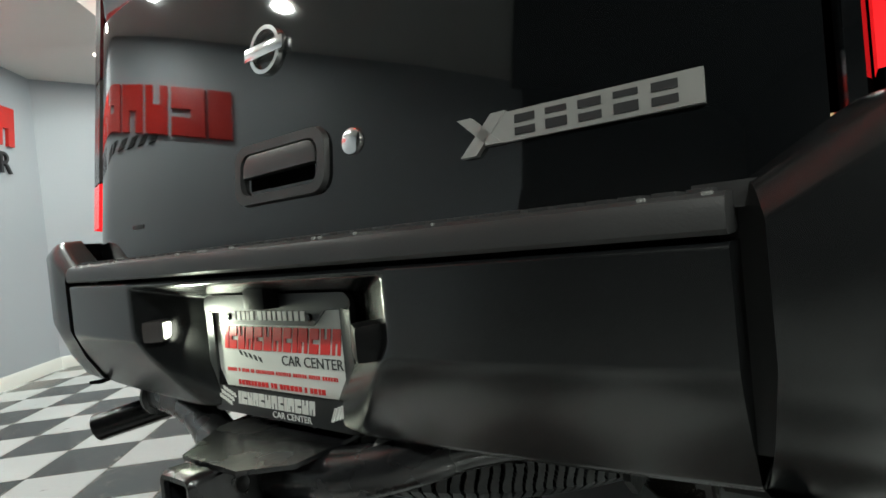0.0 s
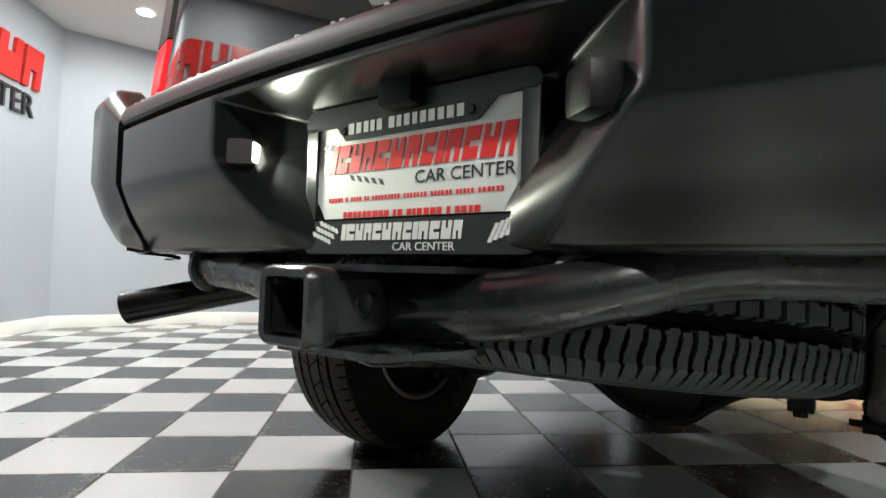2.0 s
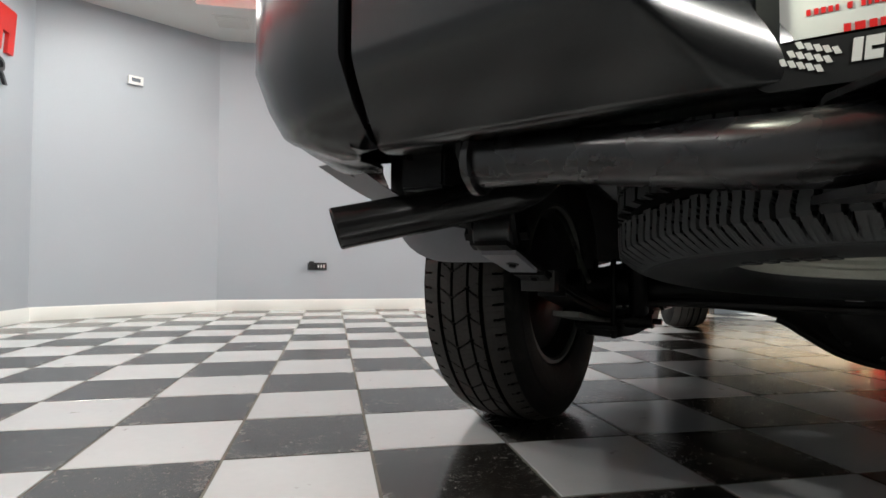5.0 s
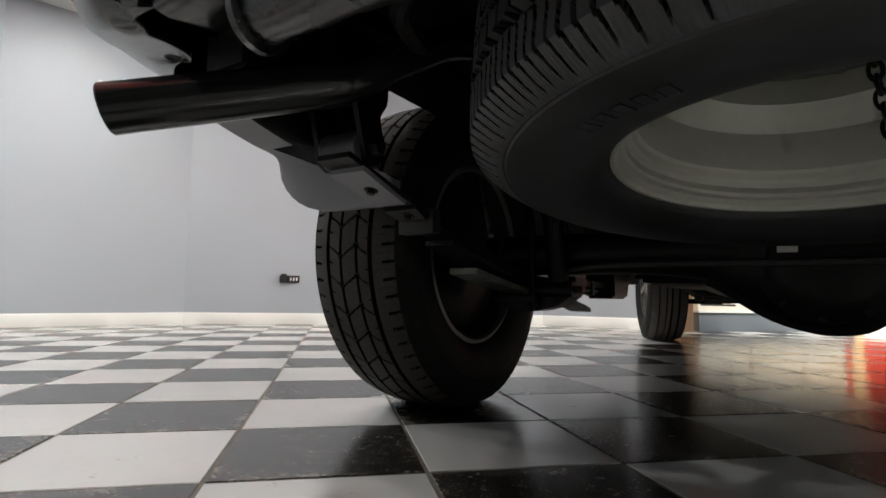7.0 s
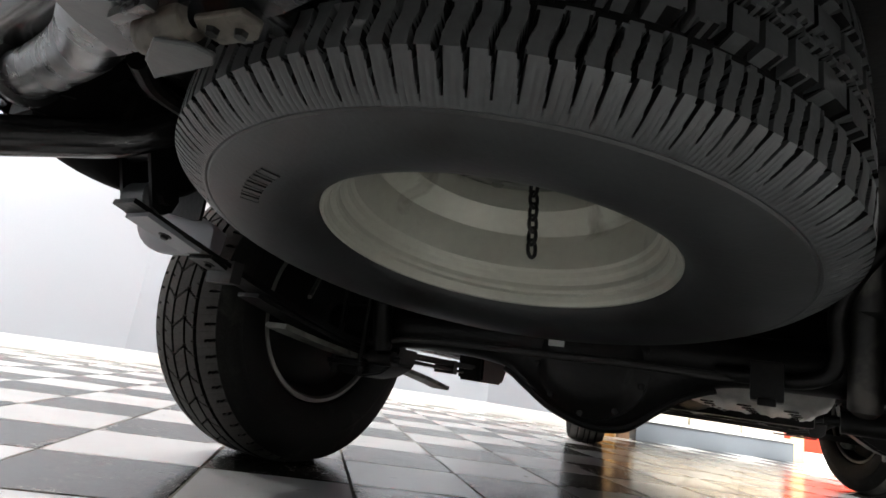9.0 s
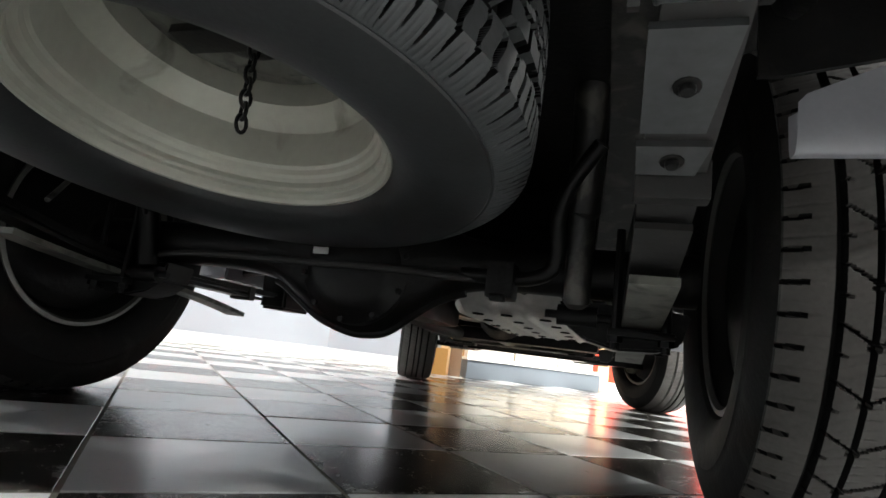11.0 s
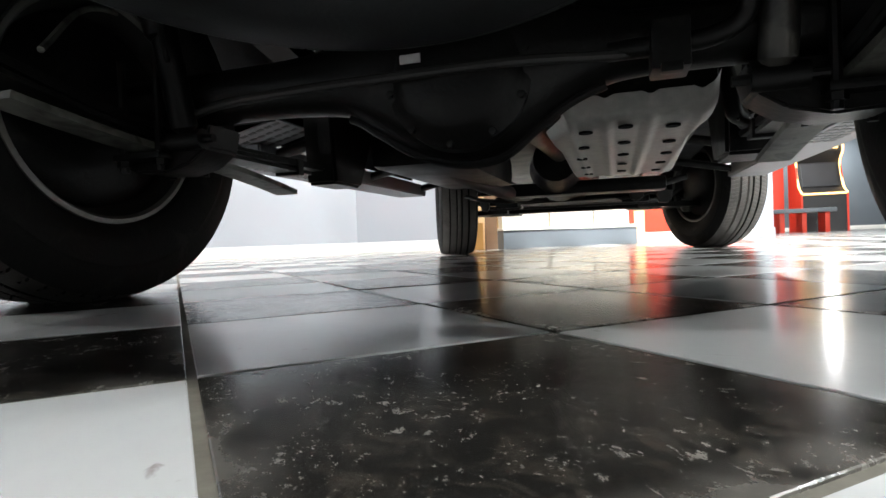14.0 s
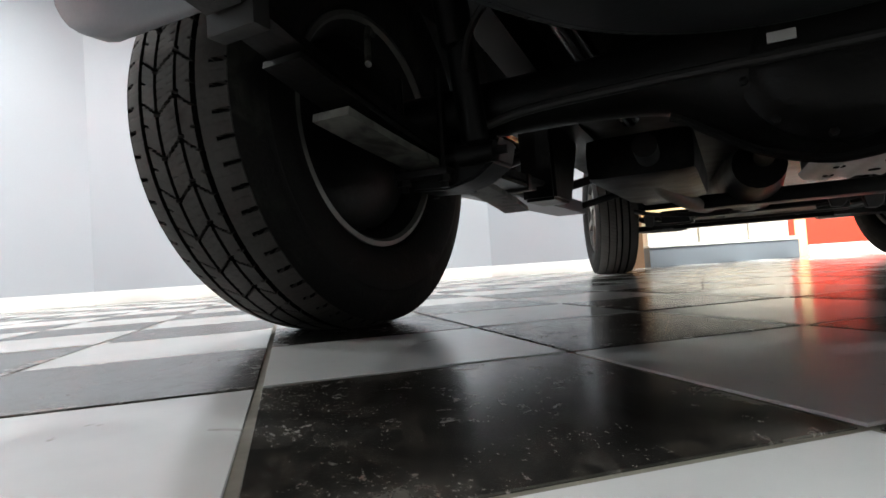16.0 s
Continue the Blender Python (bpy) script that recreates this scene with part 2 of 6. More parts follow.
def smooth_path(pts, n=6):
    """Catmull-Rom points through pts."""
    p = [Vector(q) for q in pts]
    p = [p[0] * 2 - p[1]] + p + [p[-1] * 2 - p[-2]]
    out = []
    for i in range(1, len(p) - 2):
        for k in range(n):
            t = k / n
            a, b, c, d = p[i - 1], p[i], p[i + 1], p[i + 2]
            out.append(0.5 * ((2 * b) + (c - a) * t + (2 * a - 5 * b + 4 * c - d) * t * t + (3 * b - a - 3 * c + d) * t ** 3))
    out.append(p[-2])
    return out


def strip_along(bm, pts, width, thick):
    """A flat bar of given width (along x) and thickness through points (x, y, z)."""
    rings = []
    pts = [Vector(p) for p in pts]
    for i, p in enumerate(pts):
        d = (pts[min(i + 1, len(pts) - 1)] - pts[max(0, i - 1)]).normalized()
        n = Vector((1, 0, 0)).cross(d).normalized()
        w = Vector((width / 2, 0, 0))
        rings.append([p - w - n * thick / 2, p + w - n * thick / 2, p + w + n * thick / 2, p - w + n * thick / 2])
    return loft(bm, rings, True, True)


def lathe(bm, profile, seg=64, m=None, closed=False):
    """Turn a profile of (radius, along) about the local x axis, then move by m."""
    m = m or Matrix()
    rings = []
    for k in range(seg):
        a = 2 * math.pi * k / seg
        rings.append([m @ Vector((h, r * math.cos(a), r * math.sin(a))) for r, h in profile])
    vs = [[bm.verts.new(p) for p in r] for r in rings]
    k = len(profile)
    for i in range(seg):
        a, b = vs[i], vs[(i + 1) % seg]
        for j in range(k if closed else k - 1):
            q = (j + 1) % k
            bm.faces.new((a[j], b[j], b[q], a[q]))
    return bm


def prism(bm, poly, axis, d0, d1, m=None):
    """Extrude a 2D polygon along an axis ('x', 'y' or 'z') from d0 to d1."""
    def at(u, v, d):
        p = {"x": Vector((d, u, v)), "y": Vector((u, d, v)), "z": Vector((u, v, d))}[axis]
        return m @ p if m is not None else p
    a = [bm.verts.new(at(u, v, d0)) for u, v in poly]
    b = [bm.verts.new(at(u, v, d1)) for u, v in poly]
    n = len(poly)
    bm.faces.new(a)
    bm.faces.new(b[::-1])
    for i in range(n):
        bm.faces.new((a[i], a[(i + 1) % n], b[(i + 1) % n], b[i]))
    return bm


def empty(name, label, category, at=(0, 0, 0), group=""):
    ob = new(name)
    ob.location = at
    return tagged(ob, label, category, group)


# ---------------------------------------------------------------- the room
WALLS = [  # name, start, end on the floor, colour
    ("wall_sign", (-0.97, -2.74), (-4.72, 1.28), M_WALL),
    ("wall_west", (-4.72, 1.28), (-4.40, 2.58), M_WALL),
    ("wall_northwest", (-4.40, 2.58), (-2.05, 4.78), M_WALL),
    ("wall_north", (-2.05, 4.78), (-0.92, 4.74), M_WALL),
    ("wall_display", (-0.92, 4.74), (0.52, 6.02), M_CREAM),
    ("wall_red", (0.52, 6.02), (1.72, 7.10), M_REDWALL),
    ("wall_back_room", (1.2, 16.3), (8.0, 16.3), M_GREYPANEL),
    ("wall_back_room_west", (1.4, 7.42), (1.2, 16.3), M_GREYPANEL),
    ("wall_east", (8.0, 16.3), (6.2, 2.2), M_WALL),
    # unseen walls, made near-black to darken what tailgate and bumper reflect
    ("wall_southeast", (6.2, 2.2), (1.2, -4.2), M_UNSEEN_DARK),
    ("wall_south", (1.2, -4.2), (-0.97, -2.74), M_UNSEEN_DARK),
]


def wall(name, a, b, mat, base=True):
    """A thick wall whose inner face runs from a to b, the room on its right, with its skirting."""
    a, b = Vector((*a, 0)), Vector((*b, 0))
    d = (b - a).normalized()
    out = Vector((-d.y, d.x, 0))
    ln = (b - a).length
    m = Matrix((( d.x, out.x, 0, a.x), (d.y, out.y, 0, a.y), (0, 0, 1, 0), (0, 0, 0, 1)))
    bm = bmesh.new()
    box(bm, 0, ln, 0.0, 0.12, 0, 2.75, m=m)
    ob = tagged(link_mesh(name, bm, mat), "painted plain showroom wall", "wall", kind="structure")
    if base:
        bm = bmesh.new()
        prism(bm, [(0, 0), (0, 0.085), (-0.006, 0.098), (-0.014, 0.084), (-0.016, 0)], "x", 0.0, ln, m)
        tagged(link_mesh("baseboard", bm, M_TRIM), "white painted wooden skirting board along the wall", "baseboard", kind="structure")
    return ob


for nm, a, b, mt in WALLS:
    wall(nm, a, b, mt, base=mt not in (M_UNSEEN_DARK,) and nm != "wall_display")

# ceiling with a raised tray lit by a red strip
def ceiling():
    t0 = Vector((-3.96, 2.04, 0))
    q = [t0, t0 + RV * 4.2, t0 + RV * 4.2 - CV * 4.6, t0 - CV * 4.6]
    bm = bmesh.new()
    big = [(-9, -8), (9, -8), (9, 18), (-9, 18)]
    z = CEIL
    o = [bm.verts.new((x, y, z)) for x, y in big]
    i = [bm.verts.new((p.x, p.y, z)) for p in q]
    u = [bm.verts.new((p.x, p.y, z + 0.28)) for p in q]
    edges = [bm.edges.new((o[k], o[(k + 1) % 4])) for k in range(4)] + [bm.edges.new((i[k], i[(k + 1) % 4])) for k in range(4)]
    bmesh.ops.triangle_fill(bm, use_beauty=True, edges=edges)
    for k in range(4):
        bm.faces.new((i[k], i[(k + 1) % 4], u[(k + 1) % 4], u[k]))
    bm.faces.new(u)
    tagged(link_mesh("ceiling", bm, M_CEIL, sharp=20), "white plaster ceiling with a raised tray", "ceiling", kind="structure")
    bm = bmesh.new()
    for k in range(4):
        a, b = q[k], q[(k + 1) % 4]
        c = (q[0] + q[2]) / 2
        a2, b2 = a + (c - a) * 0.02, b + (c - b) * 0.02
        tube(bm, [(a2.x, a2.y, z + 0.2), (b2.x, b2.y, z + 0.2)], 0.012, 8)
    tagged(link_mesh("led_strip", bm, M_REDGLOW), "red glowing neon strip round the ceiling tray", "strip light")


ceiling()
# unseen dark panel behind the car, added to darken the tailgate's reflections
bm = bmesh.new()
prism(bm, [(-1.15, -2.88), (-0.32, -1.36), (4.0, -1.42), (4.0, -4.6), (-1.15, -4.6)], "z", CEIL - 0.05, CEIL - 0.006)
tagged(link_mesh("dark_reflection_panel", bm, M_UNSEEN_DARK), "unseen dark panel added to darken reflections", "ceiling", kind="structure")


def downlight(x, y, power):
    q = Vector((x + 3.96, y - 2.04, 0))
    z = CEIL + (0.28 if 0 < q.dot(RV) < 4.2 and -4.6 < q.dot(CV) < 0 else 0.0)
    lamp = empty("downlight", "round recessed white ceiling downlight, switched on; most added as fill", "ceiling light", (x, y, z), "ceiling downlights")
    bm = bmesh.new()
    lathe(bm, [(0.055, -0.004), (0.058, -0.012), (0.085, -0.008), (0.088, 0.0)], 32, pose(0, 0, 0, 0, -90, 0).inverted() @ Matrix())
    rim = part("trim_ring", bm, M_TRIM, lamp)
    bm = bmesh.new()
    bmesh.ops.create_circle(bm, cap_ends=True, radius=0.056, segments=32, matrix=pose(0, 0, -0.006))
    part("lens", bm, M_LAMP, lamp, "glowing frosted lens")
    d = bpy.data.lights.new("downlight_beam", "AREA")
    d.shape, d.size, d.energy, d.color = "DISK", 0.11, power, (0.985, 1.0, 0.97)
    lo = new("downlight_beam", d)
    lo.location = (x, y, z - 0.02)
    return lamp


for x, y, w in DOWNLIGHTS:
    downlight(x, y, w)
# ---------------------------------------------------------------- car materials
M_BUMPER = material("bumper_satin_black", (0.0045, 0.0048, 0.0053), 0.25, 0.0, 0.05, 4, 500, 0.03, 0.6, rough_vary=0.03)
M_STEP = material("bumper_step_plastic", (0.022, 0.0215, 0.022), 0.4, 0.0, 0.1, 10, 400, 0.1, 0.5)
M_PAINT = material("slate_car_paint", (0.003, 0.0034, 0.0038), 0.035, 0.0, 0.04, 3, 600, 0.0, 0.65, rough_vary=0.01)
M_RUBBER = grimy(material("tyre_rubber", (0.008, 0.0078, 0.0075), 0.65, 0, 0.5, 30, 160, 0.35, 0.16), (0.02, 0.0205, 0.018), 17, 0.57, 0.7)
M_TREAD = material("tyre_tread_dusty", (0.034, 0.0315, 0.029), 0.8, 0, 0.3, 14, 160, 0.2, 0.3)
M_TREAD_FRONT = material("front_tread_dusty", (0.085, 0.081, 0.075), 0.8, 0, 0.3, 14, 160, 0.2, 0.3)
M_RUBBER2 = grimy(material("spare_rubber", (0.013, 0.0142, 0.0148), 0.5, 0, 0.35, 9, 160, 0.15, 0.4), (0.004, 0.0037, 0.0034), 7, 0.5, 0.68)
M_TREAD2 = material("spare_tread_rubber", (0.033, 0.0352, 0.036), 0.6, 0, 0.3, 14, 160, 0.2, 0.4)
M_SHOULDER = grimy(material("spare_shoulder_rubber", (0.021, 0.0232, 0.0245), 0.46, 0, 0.35, 12, 160, 0.2, 0.5), (0.012, 0.0125, 0.013), 9, 0.5, 0.7)
# near-black that paints the shade inside tread cuts and drain slots
M_RECESS_SHADE = material("recess_shade", (0.003, 0.003, 0.003), 0.9, 0, 0.2, 14, 160, 0.1, 0.1)
M_LABEL = material("tube_label", (0.13, 0.13, 0.126), 0.28, 0, 0.5, 30, 200, 0.1, 0.6)
# black of lamp housings, also painted where the left chassis sits in shade
M_HOUSING_SHADE = material("housing_and_shade_black", (0.003, 0.003, 0.0032), 0.35, 0, 0.1, 8, 150, 0.05, 0.12)
M_ALLOY = material("wheel_alloy", (0.24, 0.235, 0.22), 0.5, 0.8, 0.15, 10, 120, 0.1)


M_STEELRIM = grimy(material("spare_rim_paint", (0.36, 0.36, 0.31), 0.45, 0.3, 0.10, 7, 60, 0.1, tint=(0.32, 0.32, 0.275)), (0.05, 0.05, 0.038), 11, 0.60, 0.82)
M_FRAME = grimy(material("black_underbody_steel", (0.0045, 0.0044, 0.0044), 0.42, 0.0, 0.5, 10, 120, 0.3, 0.17, rough_vary=0.15), (0.016, 0.0145, 0.013), 24, 0.58, 0.76)
M_GLOSSBLK = grimy(material("black_hitch_paint", (0.006, 0.006, 0.0067), 0.26, 0.0, 0.4, 14, 34, 0.4, 0.6, rough_vary=0.18), (0.022, 0.0225, 0.0235), 16, 0.54, 0.70)
M_EXH = material("exhaust_black_chrome", (0.018, 0.018, 0.0185), 0.22, 0.7, 0.2, 12, 120, 0.05)
M_GUARD = material("galvanised_guard", (0.46, 0.45, 0.425), 0.55, 0.25, 0.2, 8, 60, 0.15)
M_GREYPLAS = material("grey_fender_plastic", (0.15, 0.152, 0.165), 0.5, 0, 0.08, 6, 200, 0.1)
M_PAD = material("spring_pad_steel", (0.042, 0.044, 0.045), 0.45, 0.2, 0.3, 16, 80, 0.2)
M_LEAF = material("leaf_spring_steel", (0.018, 0.0175, 0.017), 0.55, 0.3, 0.3, 16, 80, 0.25)
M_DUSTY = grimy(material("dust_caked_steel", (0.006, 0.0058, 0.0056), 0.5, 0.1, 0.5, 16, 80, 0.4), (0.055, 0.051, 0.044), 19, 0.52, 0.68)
M_LEAF2 = grimy(material("dusty_leaf_steel", (0.105, 0.106, 0.092), 0.55, 0.1, 0.35, 16, 80, 0.3), (0.022, 0.021, 0.018), 20, 0.50, 0.66)
M_CHROME = material("chrome", (0.8, 0.8, 0.8), 0.12, 1.0, 0.03, 6, 60, 0.0)
M_BADGE = material("satin_badge", (0.38, 0.375, 0.36), 0.3, 0.6, 0.05, 6, 60, 0.02)
M_PLATEWHITE = material("plate_white", (0.6, 0.61, 0.585), 0.35, 0, 0.03, 10, 90, 0.02)
M_PLATERED = material("plate_red", (0.6, 0.02, 0.02), 0.35, 0, 0.05, 10, 90, 0.0)
M_PLATEBLK = material("plate_frame_black", (0.012, 0.0125, 0.013), 0.35, 0, 0.06, 10, 150, 0.05)
M_LETTER = material("frame_letter_white", (0.62, 0.62, 0.6), 0.4, 0, 0.05, 10, 90, 0.0)
M_TAIL = material("tail_light_red", (0.75, 0.01, 0.015), 0.12, 0, 0.04, 6, 60, 0.0, emit=0.9)
M_TAIL2 = material("tail_light_dark_red", (0.06, 0.004, 0.005), 0.12, 0, 0.04, 6, 60, 0.0)
M_CLEARLENS = material("clear_lens", (0.05, 0.045, 0.045), 0.12, 0.0, 0.1, 6, 60, 0.0)
M_PLATELAMP = material("plate_lamp_lens", (1.0, 1.0, 0.85), 0.3, emit=6.0, vary=0.01)
M_RUSTY = grimy(material("rust_stained_steel", (0.06, 0.053, 0.042), 0.6, 0.2, 0.4, 25, 120, 0.3), (0.03, 0.024, 0.018), 60, 0.5, 0.6)
M_STICKER = material("paper_sticker", (0.35, 0.35, 0.34), 0.6, 0, 0.1, 30, 100, 0.0)
M_GLASS = material("tinted_window", (0.01, 0.011, 0.012), 0.05, 0, 0.02, 3, 60, 0.0, 0.6)

car = empty("suv", "dark slate grey off-road SUV parked on the checkered floor", "car")

# ---------------------------------------------------------------- wheels
AX_Y, AX_Z, FRONT_Y, WX = 0.897, 0.358, 3.585, 0.755
TR = 0.365


def tri_wave(u):
    return abs((u % 1.0) - 0.5) * 2


def road_tread(th, u):
    """Groove depth at angle th (0..1) and place u (-1..1) across the highway tread."""
    k = 38
    s = th * k
    for g, wide in ((-0.55, 0.034), (0.517, 0.034)):
        if abs(u - g) < wide:
            return 1.0
    for g, ph in ((-0.2, 0.29), (0.2, 0.71)):   # inner grooves, wider at the nodes
        wide = 0.019 + 0.019 * max(0.0, 1 - 3.2 * (1 - tri_wave(s + ph - 0.5)))
        if abs(u - g) < wide:
            return 1.0
    a = abs(u)
    if a < 0.2:                       # centre rib, cuts falling to one side
        p = (s + 0.21 * u / 0.19) % 1.0
        if p < 0.05:
            return 0.9
        return 0.11 if (s * 5 + 2 * u) % 1.0 < 0.16 and a > 0.06 else 0.0
    if a < 0.54:                      # side ribs, cuts rising, a short one between
        w = (a - 0.19) / 0.35
        p = (s + (0.21 - 0.42 * w ** 0.8 if u > 0 else 0.42 * w ** 0.8 - 0.21)) % 1.0
        if p < 0.05:
            return 0.9
        if 0.5 < p < 0.55 and w > 0.68:
            return 0.6
        return 0.11 if (s * 5 + 1.4 * w) % 1.0 < 0.16 and 0.2 < w < 0.8 else 0.0
    p = (th * 66 + 0.25 * (a - 0.55)) % 1.0
    if p < 0.15 and a > 0.77:         # short shoulder slots
        return 1.0
    return 0.06 if 0.42 < p < 0.5 or (p < 0.1 and a > 0.62) else 0.0


def spare_lug(th):
    """Running count of shoulder lugs round the spare, their pitch varying a little."""
    return 136 * (th + 0.006 * math.sin(2 * math.pi * 5 * th) + 0.004 * math.sin(2 * math.pi * 8 * th + 1.0))


def spare_tread(th, u):
    a = abs(u)
    s = spare_lug(th) + (0.7 if u < 0 else 0.0)
    pair = 0.5 * s
    edge = 0.56 + 0.035 * tri_wave(pair + 0.25) + 0.02 * tri_wave(0.31 * s)
    if a > edge:                      # shoulder row, parted by curved cuts that stop short of the groove
        w = (a - 0.56) / 0.44
        p = (s + 0.13 * math.sin(1.7 * math.pi * w)) % 1.0
        gap = 0.27 - 0.07 * max(0.0, w - 0.7) / 0.3 + 0.05 * math.sin(2.4 * math.floor(s))
        if p < gap and w > 0.16 + 0.08 * math.sin(4.1 * math.floor(s)):
            return 1.0
        return 0.0
    if a > edge - 0.19:
        return 1.0
    q = (pair + (0.5 if u < 0 else 0.0)) % 1.0
    inner = 0.10 + 0.05 * tri_wave(pair + 0.6)
    if a > inner:                     # staggered middle blocks
        return 1.0 if q < 0.16 + 0.05 * math.sin(1.7 * math.floor(pair)) else 0.0
    if a > inner - 0.07:
        return 1.0
    return 1.0 if (pair + 0.3 + 1.5 * u) % 1.0 < 0.2 else 0.0


ROAD_SIDE = [(0.215, -0.0879), (0.2212, -0.1005), (0.2335, -0.1085), (0.2565, -0.1157), (0.2829, -0.118), (0.2953, -0.1177), (0.2979, -0.1162), (0.3059, -0.1157), (0.3147, -0.1144), (0.3235, -0.1121),
             (0.3324, -0.1094), (0.3412, -0.1067), (0.35, -0.1031)]
SPARE_SIDE = [(0.2215, -0.088), (0.2265, -0.099), (0.237, -0.1085), (0.255, -0.1165), (0.275, -0.1205), (0.295, -0.122), (0.315, -0.1212), (0.333, -0.1188), (0.3405, -0.1172), (0.3425, -0.1152),
              (0.3448, -0.1158), (0.3495, -0.1145), (0.3545, -0.1126), (0.3595, -0.1102), (0.3645, -0.1073), (0.3695, -0.1040), (0.3745, -0.1005), (0.3790, -0.0970)]


def tyre_mesh(name, tread, TR, half, crown, side, mats, nseg=816, across=54, depth=0.009, flutes=None):
    """Tyre about the local x axis: carved tread, shoulders (with thin flutes where given), sidewalls and beads."""
    rows = [(r, h, None) for r, h in side]
    for k in range(across + 1):
        u = -1 + 2 * k / across
        rows.append((TR - crown * abs(u) ** 3, u * half, u))
    rows += [(r, -h, None) for r, h in side[::-1]]
    nr = len(rows)
    co = np.zeros((nseg, nr, 3))
    ids = np.zeros((nseg, nr - 1), dtype=int)
    for i in range(nseg):
        th = i / nseg
        a = 2 * math.pi * th
        ca, sa = math.cos(a), math.sin(a)
        for j, (r, h, u) in enumerate(rows):
            if u is not None:
                r = r - depth * tread(th, u)
            elif flutes and r > 0.3445:
                d = flutes(th, (r - 0.3445) / 0.036, h)
                r, h = r - 0.5 * d, h * (1 - d / 0.115)
            co[i, j] = (h, r * ca, r * sa)
        q = (i + 0.5) / nseg
        for j in range(nr - 1):
            u, v = rows[j][2], rows[j + 1][2]
            if u is not None and v is not None:
                # faces in deep cuts take the painted shade colour
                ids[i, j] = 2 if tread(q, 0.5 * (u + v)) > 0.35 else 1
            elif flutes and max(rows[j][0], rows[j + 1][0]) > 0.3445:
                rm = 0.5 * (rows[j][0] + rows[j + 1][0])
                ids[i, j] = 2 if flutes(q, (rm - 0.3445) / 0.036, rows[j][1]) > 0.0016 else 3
    faces = []
    for i in range(nseg):
        i2 = (i + 1) % nseg
        for j in range(nr - 1):
            faces.append((i * nr + j, i2 * nr + j, i2 * nr + j + 1, i * nr + j + 1))
    me = bpy.data.meshes.new(name)
    me.from_pydata(co.reshape(-1, 3).tolist(), [], faces)
    me.polygons.foreach_set("use_smooth", [True] * len(me.polygons))
    for mt in mats:
        me.materials.append(mt)
    me.polygons.foreach_set("material_index", ids.reshape(-1).tolist())
    me.set_sharp_from_angle(angle=math.radians(28))
    return me


def spare_flutes(th, w, h):
    """Depth of the radial cuts below the shoulder of the spare; w runs from the ring (0) to the tread (1)."""
    n = spare_lug(th) + (0.7 if h < 0 else 0.0)
    p = n % 1.0
    gap = 0.20 + 0.05 * math.sin(2.4 * math.floor(n))
    end = 0.30 + 0.12 * math.sin(3.3 * math.floor(n))
    if w > end and p < 0.07 + (gap - 0.07) * ((w - end) / (1 - end)) ** 1.5:
        return 0.0018 + 0.0105 * (w - end) / (1 - end)
    return 0.0005 if (p * 3 + 0.2) % 1.0 < 0.3 and 0.05 < w < 0.9 else 0.0


def rib_tread(th, u):
    """Straight circumferential grooves with fine sipes."""
    a = abs(u)
    if abs(a - 0.14) < 0.035 or abs(a - 0.55) < 0.04:
        return 1.0
    return 0.3 if (th * 110 + a * 1.5) % 1.0 < 0.2 and a > 0.18 else 0.0


FRONT_TYRE = tyre_mesh("tyre", rib_tread, TR, 0.101, 0.015, ROAD_SIDE, (M_RUBBER, M_TREAD_FRONT, M_RECESS_SHADE), nseg=550)
TYRE = tyre_mesh("tyre", road_tread, TR, 0.101, 0.015, ROAD_SIDE, (M_RUBBER, M_TREAD, M_RECESS_SHADE), nseg=1520, across=60)
SPARE = tyre_mesh("tyre", spare_tread, 0.386, 0.0945, 0.004, SPARE_SIDE, (M_RUBBER2, M_TREAD2, M_RECESS_SHADE, M_SHOULDER), nseg=2040, across=58, depth=0.0135, flutes=spare_flutes)


def wheel(name, m, label):
    w = new(name)
    w.parent = car
    w.matrix_basis = m
    w["label"] = label
    t = new("tyre", TYRE if name == "rear_wheel" else FRONT_TYRE)
    t.parent = w
    bm = bmesh.new()   # inner side is local +x
    lathe(bm, [(0.2, 0.088), (0.206, 0.096), (0.2145, 0.0945), (0.2155, 0.086), (0.204, 0.084), (0.2, 0.088)], 72)
    part("rim", bm, M_ALLOY, w, "alloy rim with a pale machined edge")
    bm = bmesh.new()
    lathe(bm, [(0.2035, 0.086), (0.196, 0.07), (0.185, 0.05), (0.182, -0.06), (0.195, -0.08), (0.205, -0.093), (0.221, -0.095)], 72)
    part("barrel", bm, M_LEAF, w, "dark steel barrel")
    bm = bmesh.new()
    lathe(bm, [(0.0, -0.07), (0.06, -0.085), (0.07, -0.07), (0.1, -0.065), (0.19, -0.075)], 48)
    for k in range(6):
        a = k * math.pi / 3
        box(bm, -0.09, -0.06, -0.022, 0.022, 0.05, 0.2, 0.004, Matrix.Rotation(a, 4, "X"))
    part("spokes", bm, M_ALLOY, w)
    bm = bmesh.new()   # brake drum behind the spokes
    lathe(bm, [(0.0, 0.075), (0.09, 0.075), (0.15, 0.06), (0.158, 0.05), (0.158, -0.04), (0.0, -0.04)], 48)
    part("brake_drum", bm, M_FRAME, w, "dark rusty brake drum")
    # black disc added to keep the inside of the wheel dark
    bm = bmesh.new()
    lathe(bm, [(0.04, 0.062), (0.12, 0.064), (0.168, 0.058), (0.179, 0.05), (0.181, 0.03)], 56)
    part("inner_disc", bm, M_FRAME, w, "black inner disc")
    return w


wheel("rear_wheel", pose(-WX, AX_Y, AX_Z, 12), "black all-terrain tyre on an alloy wheel")
